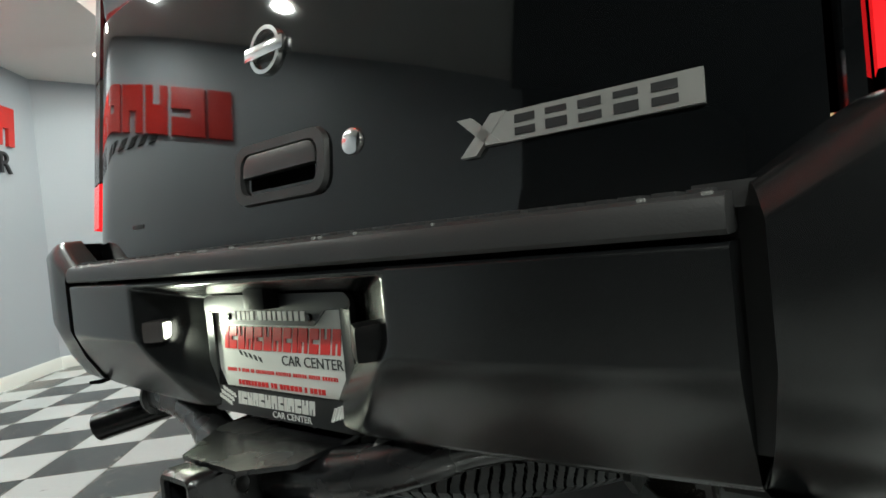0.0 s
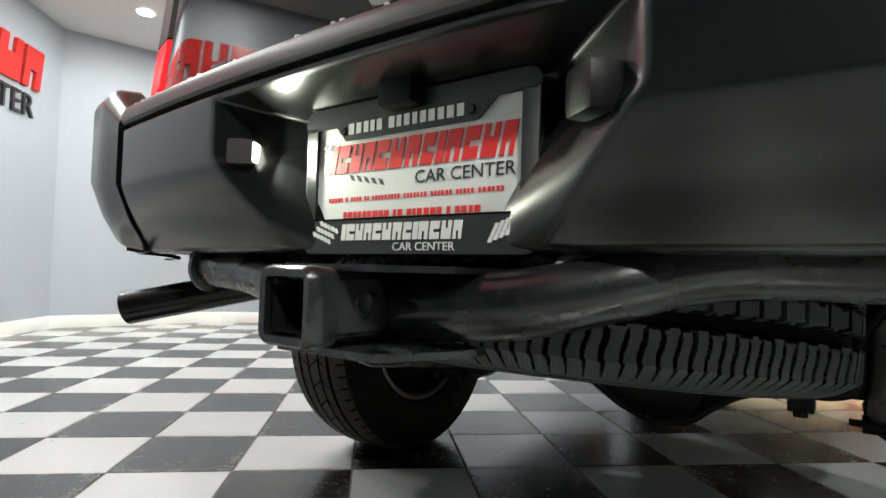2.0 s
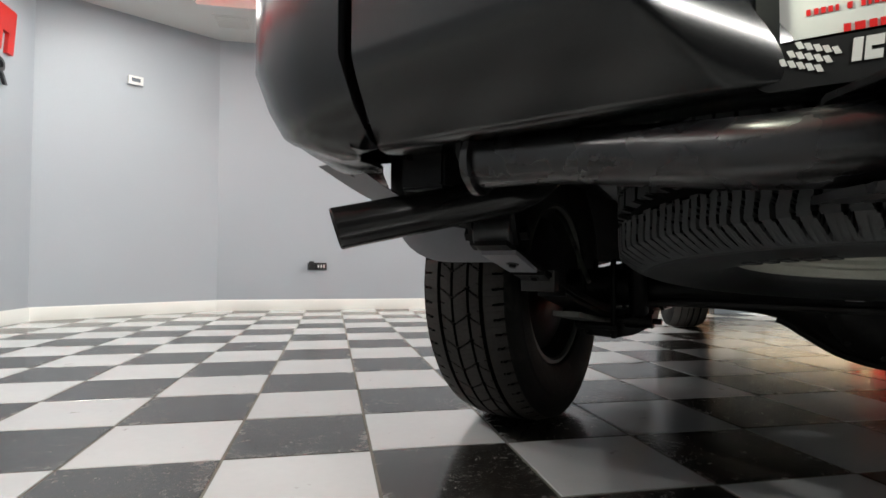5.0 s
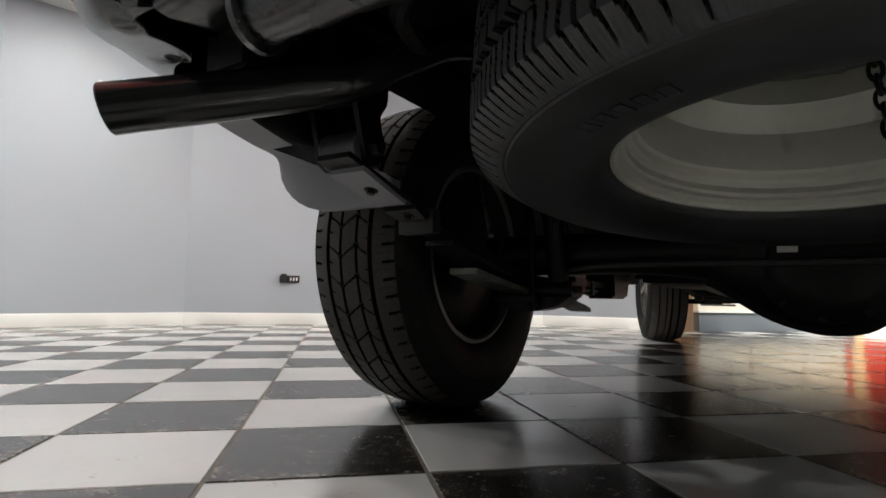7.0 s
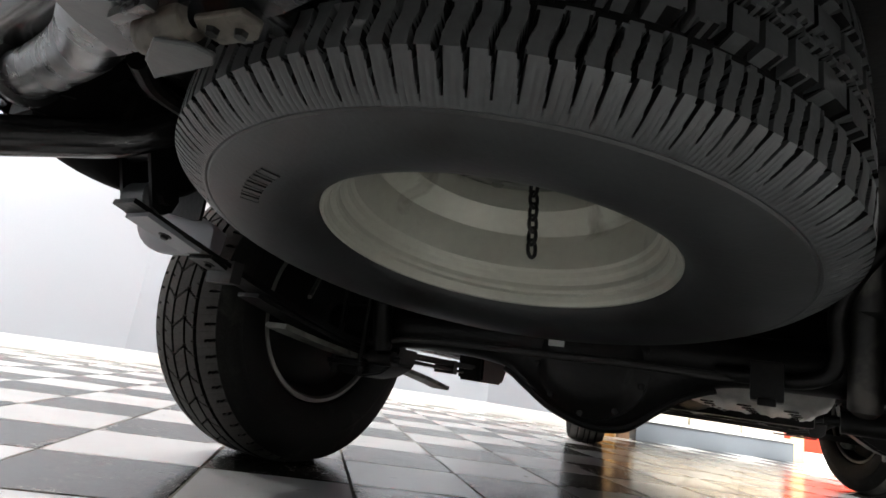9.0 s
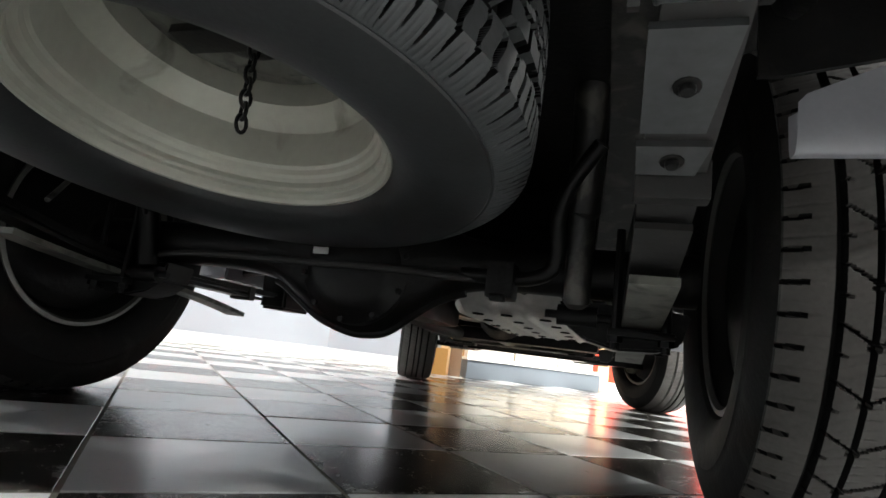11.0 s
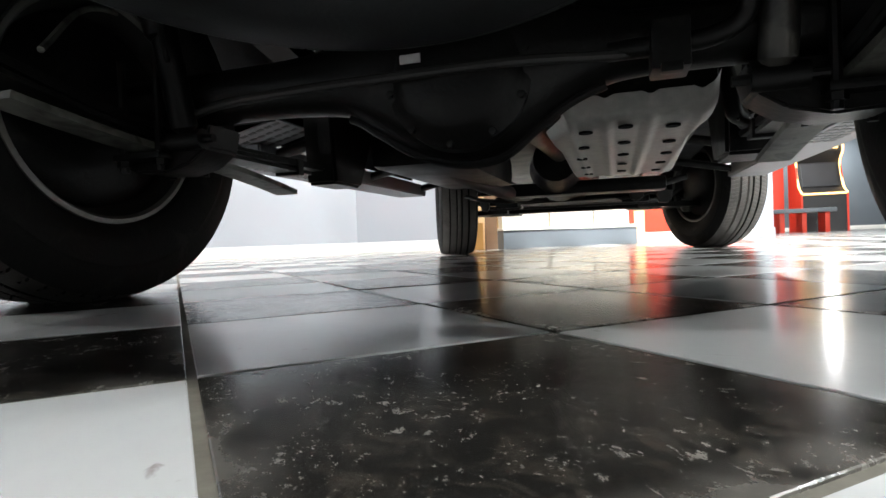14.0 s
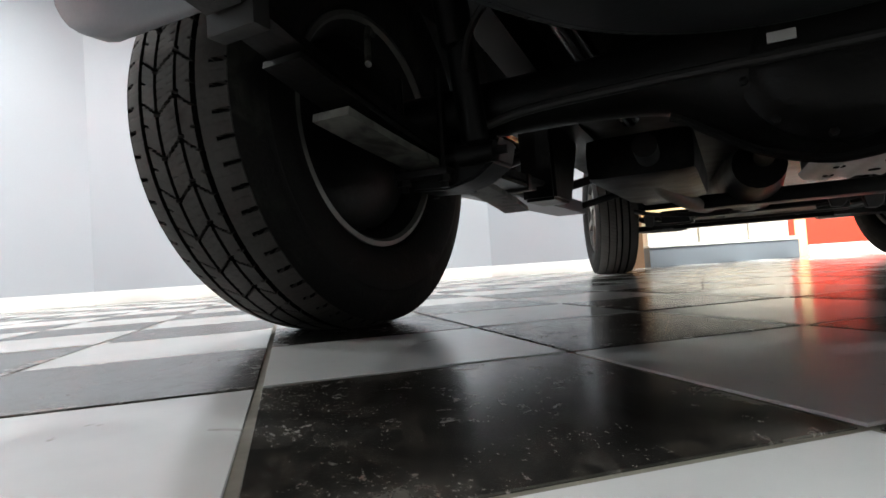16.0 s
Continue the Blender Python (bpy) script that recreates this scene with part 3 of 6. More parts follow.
for x, y, s, rx in ((WX, AX_Y, 180, 40), (-WX, FRONT_Y, 20, 75), (WX, FRONT_Y, 205, 100)):
    wheel("rear_wheel" if y < 2 else "front_wheel", pose(x, y, AX_Z, 0, 0, s) @ pose(0, 0, 0, rx), "black all-terrain tyre on an alloy wheel")

# ---------------------------------------------------------------- spare wheel under the tail
SP_TILT = -7.0
SPM = pose(0.018, 0.432, 0.499, SP_TILT) @ pose(0, 0, 0, 0, 90, 0)     # local +x looks down
spare = new("spare_wheel")
spare.parent = car
spare.matrix_basis = SPM
spare["label"] = "spare tyre hung flat under the tail on a chain"
SIDE_A = 112.0
st = new("tyre", SPARE)
st.parent = spare
bm = bmesh.new()
lathe(bm, [(0.225, 0.070), (0.2245, 0.088), (0.2215, 0.0925), (0.2175, 0.0915), (0.2145, 0.086), (0.2125, 0.078), (0.2065, 0.0745), (0.2050, 0.0700), (0.2048, 0.0620), (0.2020, 0.0560), (0.1985, 0.0520),
           (0.1960, 0.0445), (0.1925, 0.0400), (0.1915, 0.0340), (0.1860, -0.0120), (0.1840, -0.0160), (0.1640, -0.0400), (0.1605, -0.0450), (0.1590, -0.0720), (0.1590, -0.0860)], 128)
bmesh.ops.reverse_faces(bm, faces=bm.faces)
part("rim", bm, M_STEELRIM, spare, "pale grey painted steel rim with grime", sharp=14)
bm = bmesh.new()   # wheel disc, a gap wide of the barrel
lathe(bm, [(0.151, -0.088), (0.151, -0.078), (0.146, -0.073), (0.122, -0.070), (0.108, -0.060), (0.090, -0.057), (0.074, -0.062), (0.060, -0.064), (0.054, -0.070)], 96)
for k in range(8):
    t = 2 * math.pi * k / 8 + 0.2
    prism(bm, [(0.131 * math.cos(t) + 0.010 * math.cos(q), 0.131 * math.sin(t) + 0.010 * math.sin(q)) for q in [2 * math.pi * z / 14 for z in range(14)]], "x", -0.0705, -0.0685)
bmesh.ops.reverse_faces(bm, faces=[f for f in bm.faces if len(f.verts) == 4])
part("wheel_disc", bm, M_LEAF2, spare, "pale grey wheel disc, rust spotted")
bm = bmesh.new()
lathe(bm, [(0.0, -0.045), (0.045, -0.046), (0.062, -0.053), (0.066, -0.066), (0.0, -0.08)], 32)
box(bm, -0.049, -0.036, -0.022, 0.022, -0.085, 0.085, 0.003)
part("winch_plate", bm, M_FRAME, spare)
bm = bmesh.new()
for k in range(9):
    c = Vector((-0.042 + 0.0165 * k, 0, 0))
    rot = Matrix.Rotation(math.radians(90 * (k % 2) + 25), 4, "X")
    ring = [c + rot @ Vector((0.0115 * math.cos(a), 0.0062 * math.sin(a), 0)) for a in [2 * math.pi * q / 14 for q in range(15)]]
    tube(bm, ring, 0.0024, 6, False)
chain = part("chain", bm, M_FRAME, spare, "dark steel chain hanging from the hub")
chain.matrix_basis = pose(0, -0.012, 0.045) @ Matrix.Rotation(math.radians(SP_TILT), 4, "Y")

# raised lettering on the sidewall as plain bars
for k in range(5):
    bm = bmesh.new()
    box(bm, 0.1185, 0.1226, -0.006, 0.006, 0.286, 0.304, 0.0008, Matrix.Rotation(math.radians(SIDE_A + 4.2 * k), 4, "X"))
    part("raised_bar", bm, M_RUBBER2, spare)

# ---------------------------------------------------------------- bumper
BX = 0.579


def face_y(x):
    return -0.070 + 0.105 * x * x


def face_at(x, z):
    """Outer face of the middle bumper section with the number plate recess."""
    y = face_y(x)
    if z < 0.66:
        k = (0.66 - z) / 0.105
        y += 0.052 * k ** 1.25
    back = 0.012
    a = abs(x)
    dx, dz = 0.098, 0.115
    ln = math.hypot(dx, dz)
    diag = ((0.27 - a) * dz - (0.668 - z) * dx) / ln
    q = [(0.744 - z) / 0.026, (0.272 - a) / 0.098, diag / 0.080]
    d = -0.035 * math.log(sum(math.exp(-min(4.0, v) / 0.035) for v in q))
    d = max(0.0, min(1.0, 0.5 * (d + math.sqrt(d * d + 0.0016)) - 0.004))
    return y + (back - y) * d


def bumper():
    b = new("bumper")
    b.parent = car
    b["label"] = "satin dark grey rear bumper with a plate recess"
    bm = bmesh.new()
    nx, nz = 330, 88
    rows = []
    zs = [0.556 + (0.748 - 0.556) * k / nz for k in range(nz + 1)]
    for i in range(nx + 1):
        x = -BX + 2 * BX * i / nx
        r = [Vector((x, face_at(x, 0.556) + 0.09, 0.556)), Vector((x, face_at(x, 0.556) + 0.02, 0.548)), Vector((x, face_at(x, 0.556) + 0.006, 0.5505))]
        r += [Vector((x, face_at(x, z), z)) for z in zs]
        r += [Vector((x, face_y(x) + 0.004, 0.7515)), Vector((x, face_y(x) + 0.02, 0.7515))]
        rows.append(r)
    lip_l = [p + Vector((0.0, 0.05, 0)) for p in rows[0]]
    lip_r = [p + Vector((0.0, 0.05, 0)) for p in rows[-1]]
    loft(bm, [lip_l] + rows + [lip_r], closed=False)
    part("bumper_face", bm, M_BUMPER, b, sharp=50)
    bm = bmesh.new()
    rows = []
    for i in range(61):
        x = -BX + 2 * BX * i / 60
        y = face_y(x)
        rows.append([Vector((x, y + dy, z)) for dy, z in ((0.03, 0.757), (0.0, 0.757), (-0.004, 0.761), (-0.004, 0.776), (0.0, 0.784), (0.008, 0.788), (0.10, 0.790), (0.11, 0.77))])
    loft(bm, rows, True, True)
    part("step_pad", bm, M_STEP, b, "textured dark plastic step pad")
    bm = bmesh.new()
    for k in range(46):
        x = -0.56 + 1.12 * k / 45
        box(bm, x - 0.009, x + 0.009, face_y(x) + 0.016, face_y(x) + 0.08, 0.786, 0.7915, 0.001)
    part("step_ribs", bm, M_STEP, b)
    # pale chips for worn spots and the bright highlight on the pad's edge
    bm = bmesh.new()
    rc = random.Random(11)
    for k in range(18):
        x = rc.uniform(-0.56, 0.57)
        w = rc.uniform(0.001, 0.004)
        box(bm, x - w, x + w, face_y(x) + 0.003, face_y(x) + rc.uniform(0.006, 0.009), 0.7855, 0.7888, 0.0015)
    we = part("edge_chips", bm, M_BADGE, b, "pale chips for scuffs and highlights along the edge")
    we["kind"] = "stuff"
    # corner caps wrapping to the sides
    for s in (-1, 1):
        bm = bmesh.new()
        path = smooth_path([(0.602, -0.034), (0.69, -0.026), (0.78, -0.002), (0.85, 0.048), (0.888, 0.12), (0.90, 0.22), (0.90, 0.42)], 6)
        rings = []
        for p in path:
            k = min(1.0, max(0.0, (p.x - 0.598) / 0.09))
            top = 0.79 + 0.052 * k
            fy = min(1.0, max(0.0, (p.y - 0.1) / 0.32))
            bot = 0.553 + 0.045 * min(1, max(0, (p.x - 0.7) / 0.17)) - 0.05 * fy
            n2 = Vector((p.x - 0.45, p.y - 0.35, 0)).normalized()
            zc = [bot, bot + 0.01, bot + 0.05, bot + 0.11, top - 0.030, top - 0.024, top - 0.008, top - 0.002, top, top]
            off = [-0.06, -0.045, -0.022, 0.0, 0.0, -0.0025, -0.0155, -0.023, -0.031, -0.06]
            rings.append([Vector((s * (p.x + n2.x * o), p.y + n2.y * o, z)) for z, o in zip(zc, off)])
        first = [q + Vector((0, 0.06, 0)) for q in rings[0]]
        loft(bm, [first] + rings, False)
        # underside flange that narrows to a rounded bolt tab
        inner = smooth_path([(0.600, -0.012, 0.551), (0.618, 0.030, 0.546), (0.632, 0.046, 0.545), (0.628, 0.072, 0.543), (0.632, 0.098, 0.540), (0.648, 0.108, 0.539), (0.672, 0.106, 0.541), (0.74, 0.15, 0.55), (0.83, 0.26, 0.578), (0.845, 0.42, 0.552)], 6)
        flange = []
        for i, r in enumerate(rings):
            q = inner[round(i * (len(inner) - 1) / (len(rings) - 1))]
            e = Vector((s * q.x, q.y, q.z))
            flange.append([r[0], r[0].lerp(e, 0.5) - Vector((0, 0, 0.004)), e, e + Vector((0, 0, 0.006))])
        loft(bm, flange, False)
        bmesh.ops.remove_doubles(bm, verts=bm.verts, dist=0.0002)
        part("corner_cap", bm, M_BUMPER, b, "satin dark grey corner cap", sharp=50)
        bm = bmesh.new()   # black block put in for the shade of the gap beside the middle section
        box(bm, s * 0.59 - 0.025, s * 0.59 + 0.025, 0.01, 0.06, 0.585, 0.785)
        part("gap_shade", bm, M_BLKPLAS, b)
        # lower fender skirt in front of the wheel
        bm = bmesh.new()
        prof = smooth_path([(0, 0.22, 0.588), (0, 0.32, 0.556), (0, 0.40, 0.536), (0, 0.436, 0.530), (0, 0.455, 0.518), (0, 0.46, 0.495), (0, 0.46, 0.465), (0, 0.461, 0.43), (0, 0.466, 0.413), (0, 0.476, 0.409), (0, 0.488, 0.42), (0, 0.492, 0.5)], 4)
        rings = []
        for u in (0.0, 0.05, 0.1, 0.16, 0.23, 0.31, 0.4, 0.52, 0.66, 0.82, 1.0):
            ring = []
            for p in prof:
                wide = 0.080 + (0.202 if s < 0 else 0.160) * min(1.0, max(0.0, (0.532 - p.z) / 0.07))
                x = 0.882 - wide * u
                k = max(0.0, (x - 0.74) / 0.142)
                low = 0.409 + 0.12 * (1 - math.sqrt(max(0.0, 1 - k * k)))
                ring.append(Vector((s * x, p.y - 0.004 * math.sin(3.1 * u), max(p.z, low))))
            rings.append(ring)
        loft(bm, rings, False)
        part("mud_guard", bm, M_GREYPLAS, b, "pale grey plastic lower mud guard", sharp=60)
        # flat black sheet that stands in for the dark void behind the guard
        bm = bmesh.new()
        prism(bm, [(s * x, z) for x, z in ((0.866, 0.535), (0.80, 0.510), (0.745, 0.488), (0.62, 0.465), (0.60, 0.465), (0.60, 0.66), (0.866, 0.66))], "y", 0.425, 0.431)
        part("void_panel", bm, M_FRAME, b)
        bm = bmesh.new()   # black steel arm that carries the bumper
        prism(bm, [(0.098, 0.508), (0.098, 0.60), (0.32, 0.62), (0.32, 0.57), (0.16, 0.512)], "x", s * 0.565 - 0.036, s * 0.565 + 0.036)
        bmesh.ops.bevel(bm, geom=list(bm.edges), offset=0.004, segments=2, affect="EDGES")
        part("bumper_arm", bm, M_FRAME, b)
        bm = bmesh.new()   # curved inner liner between bumper and spring
        low = smooth_path([(0, 0.13, 0.515), (0, 0.17, 0.488), (0, 0.23, 0.474), (0, 0.295, 0.472), (0, 0.36, 0.485), (0, 0.41, 0.512), (0, 0.46, 0.58)], 4)
        loft(bm, [[Vector((s * (0.608 + dx), p.y, p.z + dz)) for dx, dz in ((0.012, 0.0), (0.002, 0.004), (0.0, 0.014), (-0.002, 0.06), (0.004, 0.13))] for p in low], False)
        part("inner_liner", bm, M_FRAME, b, "black inner liner", sharp=60)
        bm = bmesh.new()
        lathe(bm, [(0.0, -0.002), (0.0065, -0.002), (0.0085, 0.001), (0.0105, 0.0)], 16, pose(s * 0.650, 0.088, 0.5385) @ Matrix.Rotation(math.radians(90), 4, "Y"))
        part("tab_hole", bm, M_BLKPLAS, b, "dark bolt hole in the tab")
    # plate lamps on the slanted sides of the recess
    for s in (-1, 1):
        bm = bmesh.new()
        m = pose(s * 0.234, -0.04, 0.673, 0, 0, s * -38) @ Matrix.Scale(1.2 if s > 0 else 1.0, 4)
        box(bm, -0.017, 0.017, -0.020, 0.03, -0.017, 0.017, 0.009, m)
        part("plate_lamp", bm, M_CLEARLENS if s < 0 else M_HOUSING_SHADE, b, "small number plate lamp" if s < 0 else "small black number plate lamp")
        bm = bmesh.new()
        box(bm, -0.023, 0.023, 0.006, 0.03, -0.022, 0.022, 0.006, m)
        part("lamp_base", bm, M_HOUSING_SHADE, b)
        bm = bmesh.new()
        box(bm, -s * 0.0145 - 0.0045, -s * 0.0145 + 0.0045, -0.0165, 0.006, -0.0125, 0.0125, 0.004, m)
        part("plate_lamp_lens", bm, M_PLATELAMP if s < 0 else M_CLEARLENS, b, "glowing white lamp lens" if s < 0 else "unlit lamp lens")
        if s < 0:
            ld = bpy.data.lights.new("plate_light", "AREA")
            ld.shape, ld.size, ld.energy, ld.color = "DISK", 0.045, PLATE_WATTS, (0.95, 1.0, 0.82)
            lo = new("plate_light", ld)
            lo.matrix_basis = look(m @ Vector((-s * 0.024, -0.026, 0.004)), (-s * 0.25, -0.075, 0.715))
    bm = bmesh.new()
    box(bm, -0.017, 0.030, -0.03, 0.015, 0.702, 0.738, 0.008)
    part("recess_plug", bm, M_HOUSING_SHADE, b, "black plastic plug over the plate")
    return b


bump = bumper()

# ---------------------------------------------------------------- number plate with frame and lettering
def glyph_blocks(bm, x0, x1, z0, z1, y, widths, slant=0.0, gap=0.2, thick=0.0012):
    """A row of plain slanted blocks, notched in turn, in place of a logo's letters."""
    tot = sum(widths)
    x = x0
    h = z1 - z0
    for k, w in enumerate(widths):
        wid = (x1 - x0) * w / tot
        a, b = x, x + wid * (1 - gap)
        n, zm = 0.34 * (b - a), z0 + 0.5 * h
        if w < 0.7:
            ps = [[(a, z0), (b, z0), (b, z1), (a, z1)]]
        elif k % 3 == 0:       # notch below
            ps = [[(a, z0), (a + n, z0), (a + n, zm - 0.05 * h), (b - n, zm - 0.05 * h), (b - n, z0), (b, z0), (b, z1), (a, z1)]]
        elif k % 3 == 1:       # notch at one side
            ps = [[(a, z0), (b, z0), (b, zm - 0.12 * h), (a + n, zm - 0.12 * h), (a + n, zm + 0.06 * h), (b, zm + 0.06 * h), (b, z1), (a, z1)]]
        else:                  # notch above
            ps = [[(a, z0), (b, z0), (b, z1), (b - n, z1), (b - n, zm + 0.1 * h), (a + n, zm + 0.1 * h), (a + n, z1), (a, z1)]]
        for p in ps:
            prism(bm, [(u + slant * (v - z0), v) for u, v in p], "y", y - thick, y)
        x += wid


def text_mesh(body, size, mat, parent, m, name, extrude=0.0006, label="", shear=0.0, bold=0.0, xscale=1.0):
    cu = bpy.data.curves.new(name, "FONT")
    cu.body, cu.size, cu.extrude, cu.align_x, cu.shear, cu.offset = body, size, extrude, "CENTER", shear, bold
    cu.resolution_u = 3
    tmp = bpy.data.objects.new(name, cu)
    scene.collection.objects.link(tmp)
    dg = bpy.context.evaluated_depsgraph_get()
    me = bpy.data.meshes.new_from_object(tmp.evaluated_get(dg))
    bpy.data.objects.remove(tmp)
    me.transform(Matrix.Diagonal((xscale, 1, 1, 1)))
    me.materials.clear()
    me.materials.append(mat)
    ob = new(name, me)
    if parent:
        ob.parent = parent
    ob.matrix_basis = m
    if label:
        ob["label"] = label
    return ob


INT = [0.55, 1, 0.9, 0.9, 1, 1, 1, 0.9, 0.55, 1, 1, 1, 0.85]
plate = new("number_plate")
plate.parent = car
plate.matrix_basis = pose(0.005, 0.0, 0.638)
plate["label"] = "white dealer plate in a black frame"
bm = bmesh.new()
box(bm, -0.150, 0.150, 0.0, 0.003, -0.074, 0.074)
part("plate_sheet", bm, M_PLATEWHITE, plate)
bm = bmesh.new()
def corner(cx, cz, a0, r=0.013):
    return [(cx + r * math.cos(math.radians(a0 + 15 * k)), cz + r * math.sin(math.radians(a0 + 15 * k))) for k in range(7)]


# frame: four bars, the upper and lower ones wide with cut corners and rounded ends
prism(bm, corner(0.145, 0.068, 0) + corner(-0.145, 0.068, 90) + [(-0.158, 0.06), (-0.105, 0.06), (-0.09, 0.043), (0.09, 0.043), (0.112, 0.063), (0.158, 0.063)], "y", -0.006, 0.004)
prism(bm, corner(-0.145, -0.075, 180) + corner(0.145, -0.075, 270) + [(0.158, -0.052), (-0.158, -0.052)], "y", -0.006, 0.004)
prism(bm, [(-0.158, -0.052), (-0.142, -0.052), (-0.142, 0.06), (-0.158, 0.06)], "y", -0.006, 0.004)
prism(bm, [(0.142, -0.052), (0.158, -0.052), (0.158, 0.063), (0.142, 0.063)], "y", -0.006, 0.004)
bmesh.ops.remove_doubles(bm, verts=bm.verts, dist=0.0001)
rim = [e for e in bm.edges if len(e.link_faces) == 2 and e.calc_face_angle(0) > 0.9 and all(abs(v.co.y + 0.006) < 0.0005 for v in e.verts)]
bmesh.ops.bevel(bm, geom=rim, offset=0.0022, segments=3, affect="EDGES")
part("plate_frame", bm, M_PLATEBLK, plate, "glossy black plate frame")
for s in (-1, 1):
    bm = bmesh.new()
    lathe(bm, [(0.0, 0.003), (0.004, 0.003), (0.0055, 0.0), (0.0055, -0.003)], 14, pose(s * 0.089 - 0.005, -0.006, 0.052) @ Matrix.Rotation(math.radians(-90), 4, "Z"))
    part("screw", bm, M_GLOSSBLK, plate)
bm = bmesh.new()
glyph_blocks(bm, -0.122, 0.132, 0.004, 0.037, -0.0004, INT, 0.2)
part("logo", bm, M_PLATERED, plate, "red block shapes of a logo")
text_mesh("CAR CENTER", 0.0195, M_PLATEBLK, plate, pose(0.071, -0.0008, -0.0145, 90), "lettering", 0.0003, "black lettering", xscale=1.05)
bm = bmesh.new()
rnd = random.Random(5)
def bars(bm, x0, x1, z0, z1, y, rnd, wmin=0.5, wmax=1.2, gap=0.3):
    h = z1 - z0
    x = x0
    while x < x1 - 0.2 * h:
        w = h * rnd.uniform(wmin, wmax)
        box(bm, x, min(x + w, x1), y - 0.0006, y, z0, z1)
        x += w + h * gap * rnd.choice((0.6, 0.6, 0.8, 2.0))
bars(bm, -0.121, 0.121, -0.0295, -0.0245, -0.0003, rnd, 0.45, 0.7, 0.55)
part("small_print", bm, M_PLATERED, plate, "line of thin red print")
bm = bmesh.new()
bars(bm, -0.096, 0.094, -0.0485, -0.0415, -0.0003, rnd, 0.6, 1.0, 0.45)
part("small_print", bm, M_PLATERED, plate, "line of bold red print")
bm = bmesh.new()
bars(bm, -0.086, 0.078, 0.0475, 0.060, -0.0062, rnd, 0.5, 0.7, 0.4)
part("frame_print", bm, M_LETTER, plate, "white bars along the frame top")
bm = bmesh.new()
glyph_blocks(bm, -0.092, 0.078, -0.075, -0.0565, -0.0062, INT, 0.1)
part("frame_logo", bm, M_LETTER, plate, "white block shapes of a logo")
text_mesh("CAR CENTER", 0.0125, M_LETTER, plate, pose(0.027, -0.0066, -0.0865, 90), "lettering", 0.0003, "white lettering", xscale=1.1)
for s in (-1, 1):
    bm = bmesh.new()
    for r in range(3):
        for k in range(5):
            x = 0.106 + k * 0.0062 + r * 0.003
            z = -0.079 + r * 0.0062 + k * 0.0022
            if s < 0:
                x = -x - 0.008 + r * 0.009
            prism(bm, [(x, z), (x + 0.0042, z), (x + 0.0068, z + 0.006), (x + 0.0026, z + 0.006)] if s > 0 else [(x, z), (x + 0.0042, z), (x + 0.0016, z + 0.006), (x - 0.0026, z + 0.006)], "y", -0.0072, -0.006)
    part("frame_check_pattern", bm, M_LETTER, plate, "white slanted check marks")

for x0, z0, d in ((-0.135, 0.036, 0.004), (-0.085, -0.004, -0.004)):
    bm = bmesh.new()
    for k in range(5):
        x, z = x0 + 0.0115 * k, z0 - 0.002 * k
        prism(bm, [(x, z), (x + 0.006, z - 0.002), (x + 0.006 + d, z + 0.005), (x + d, z + 0.007)], "y", -0.0006, 0.0)
    part("check_pattern", bm, M_PLATEBLK, plate, "black slanted check marks")
# ---------------------------------------------------------------- tail: gate, lamps, body shell
def gate_y(x, z):
    y = 0.028 + 0.11 * max(0.0, z - 0.80) ** 1.0 * 1.0
    a = abs(x)
    y += 0.10 * max(0.0, a - 0.25) ** 2 + 1.6 * max(0.0, a - 0.56) ** 2
    return y


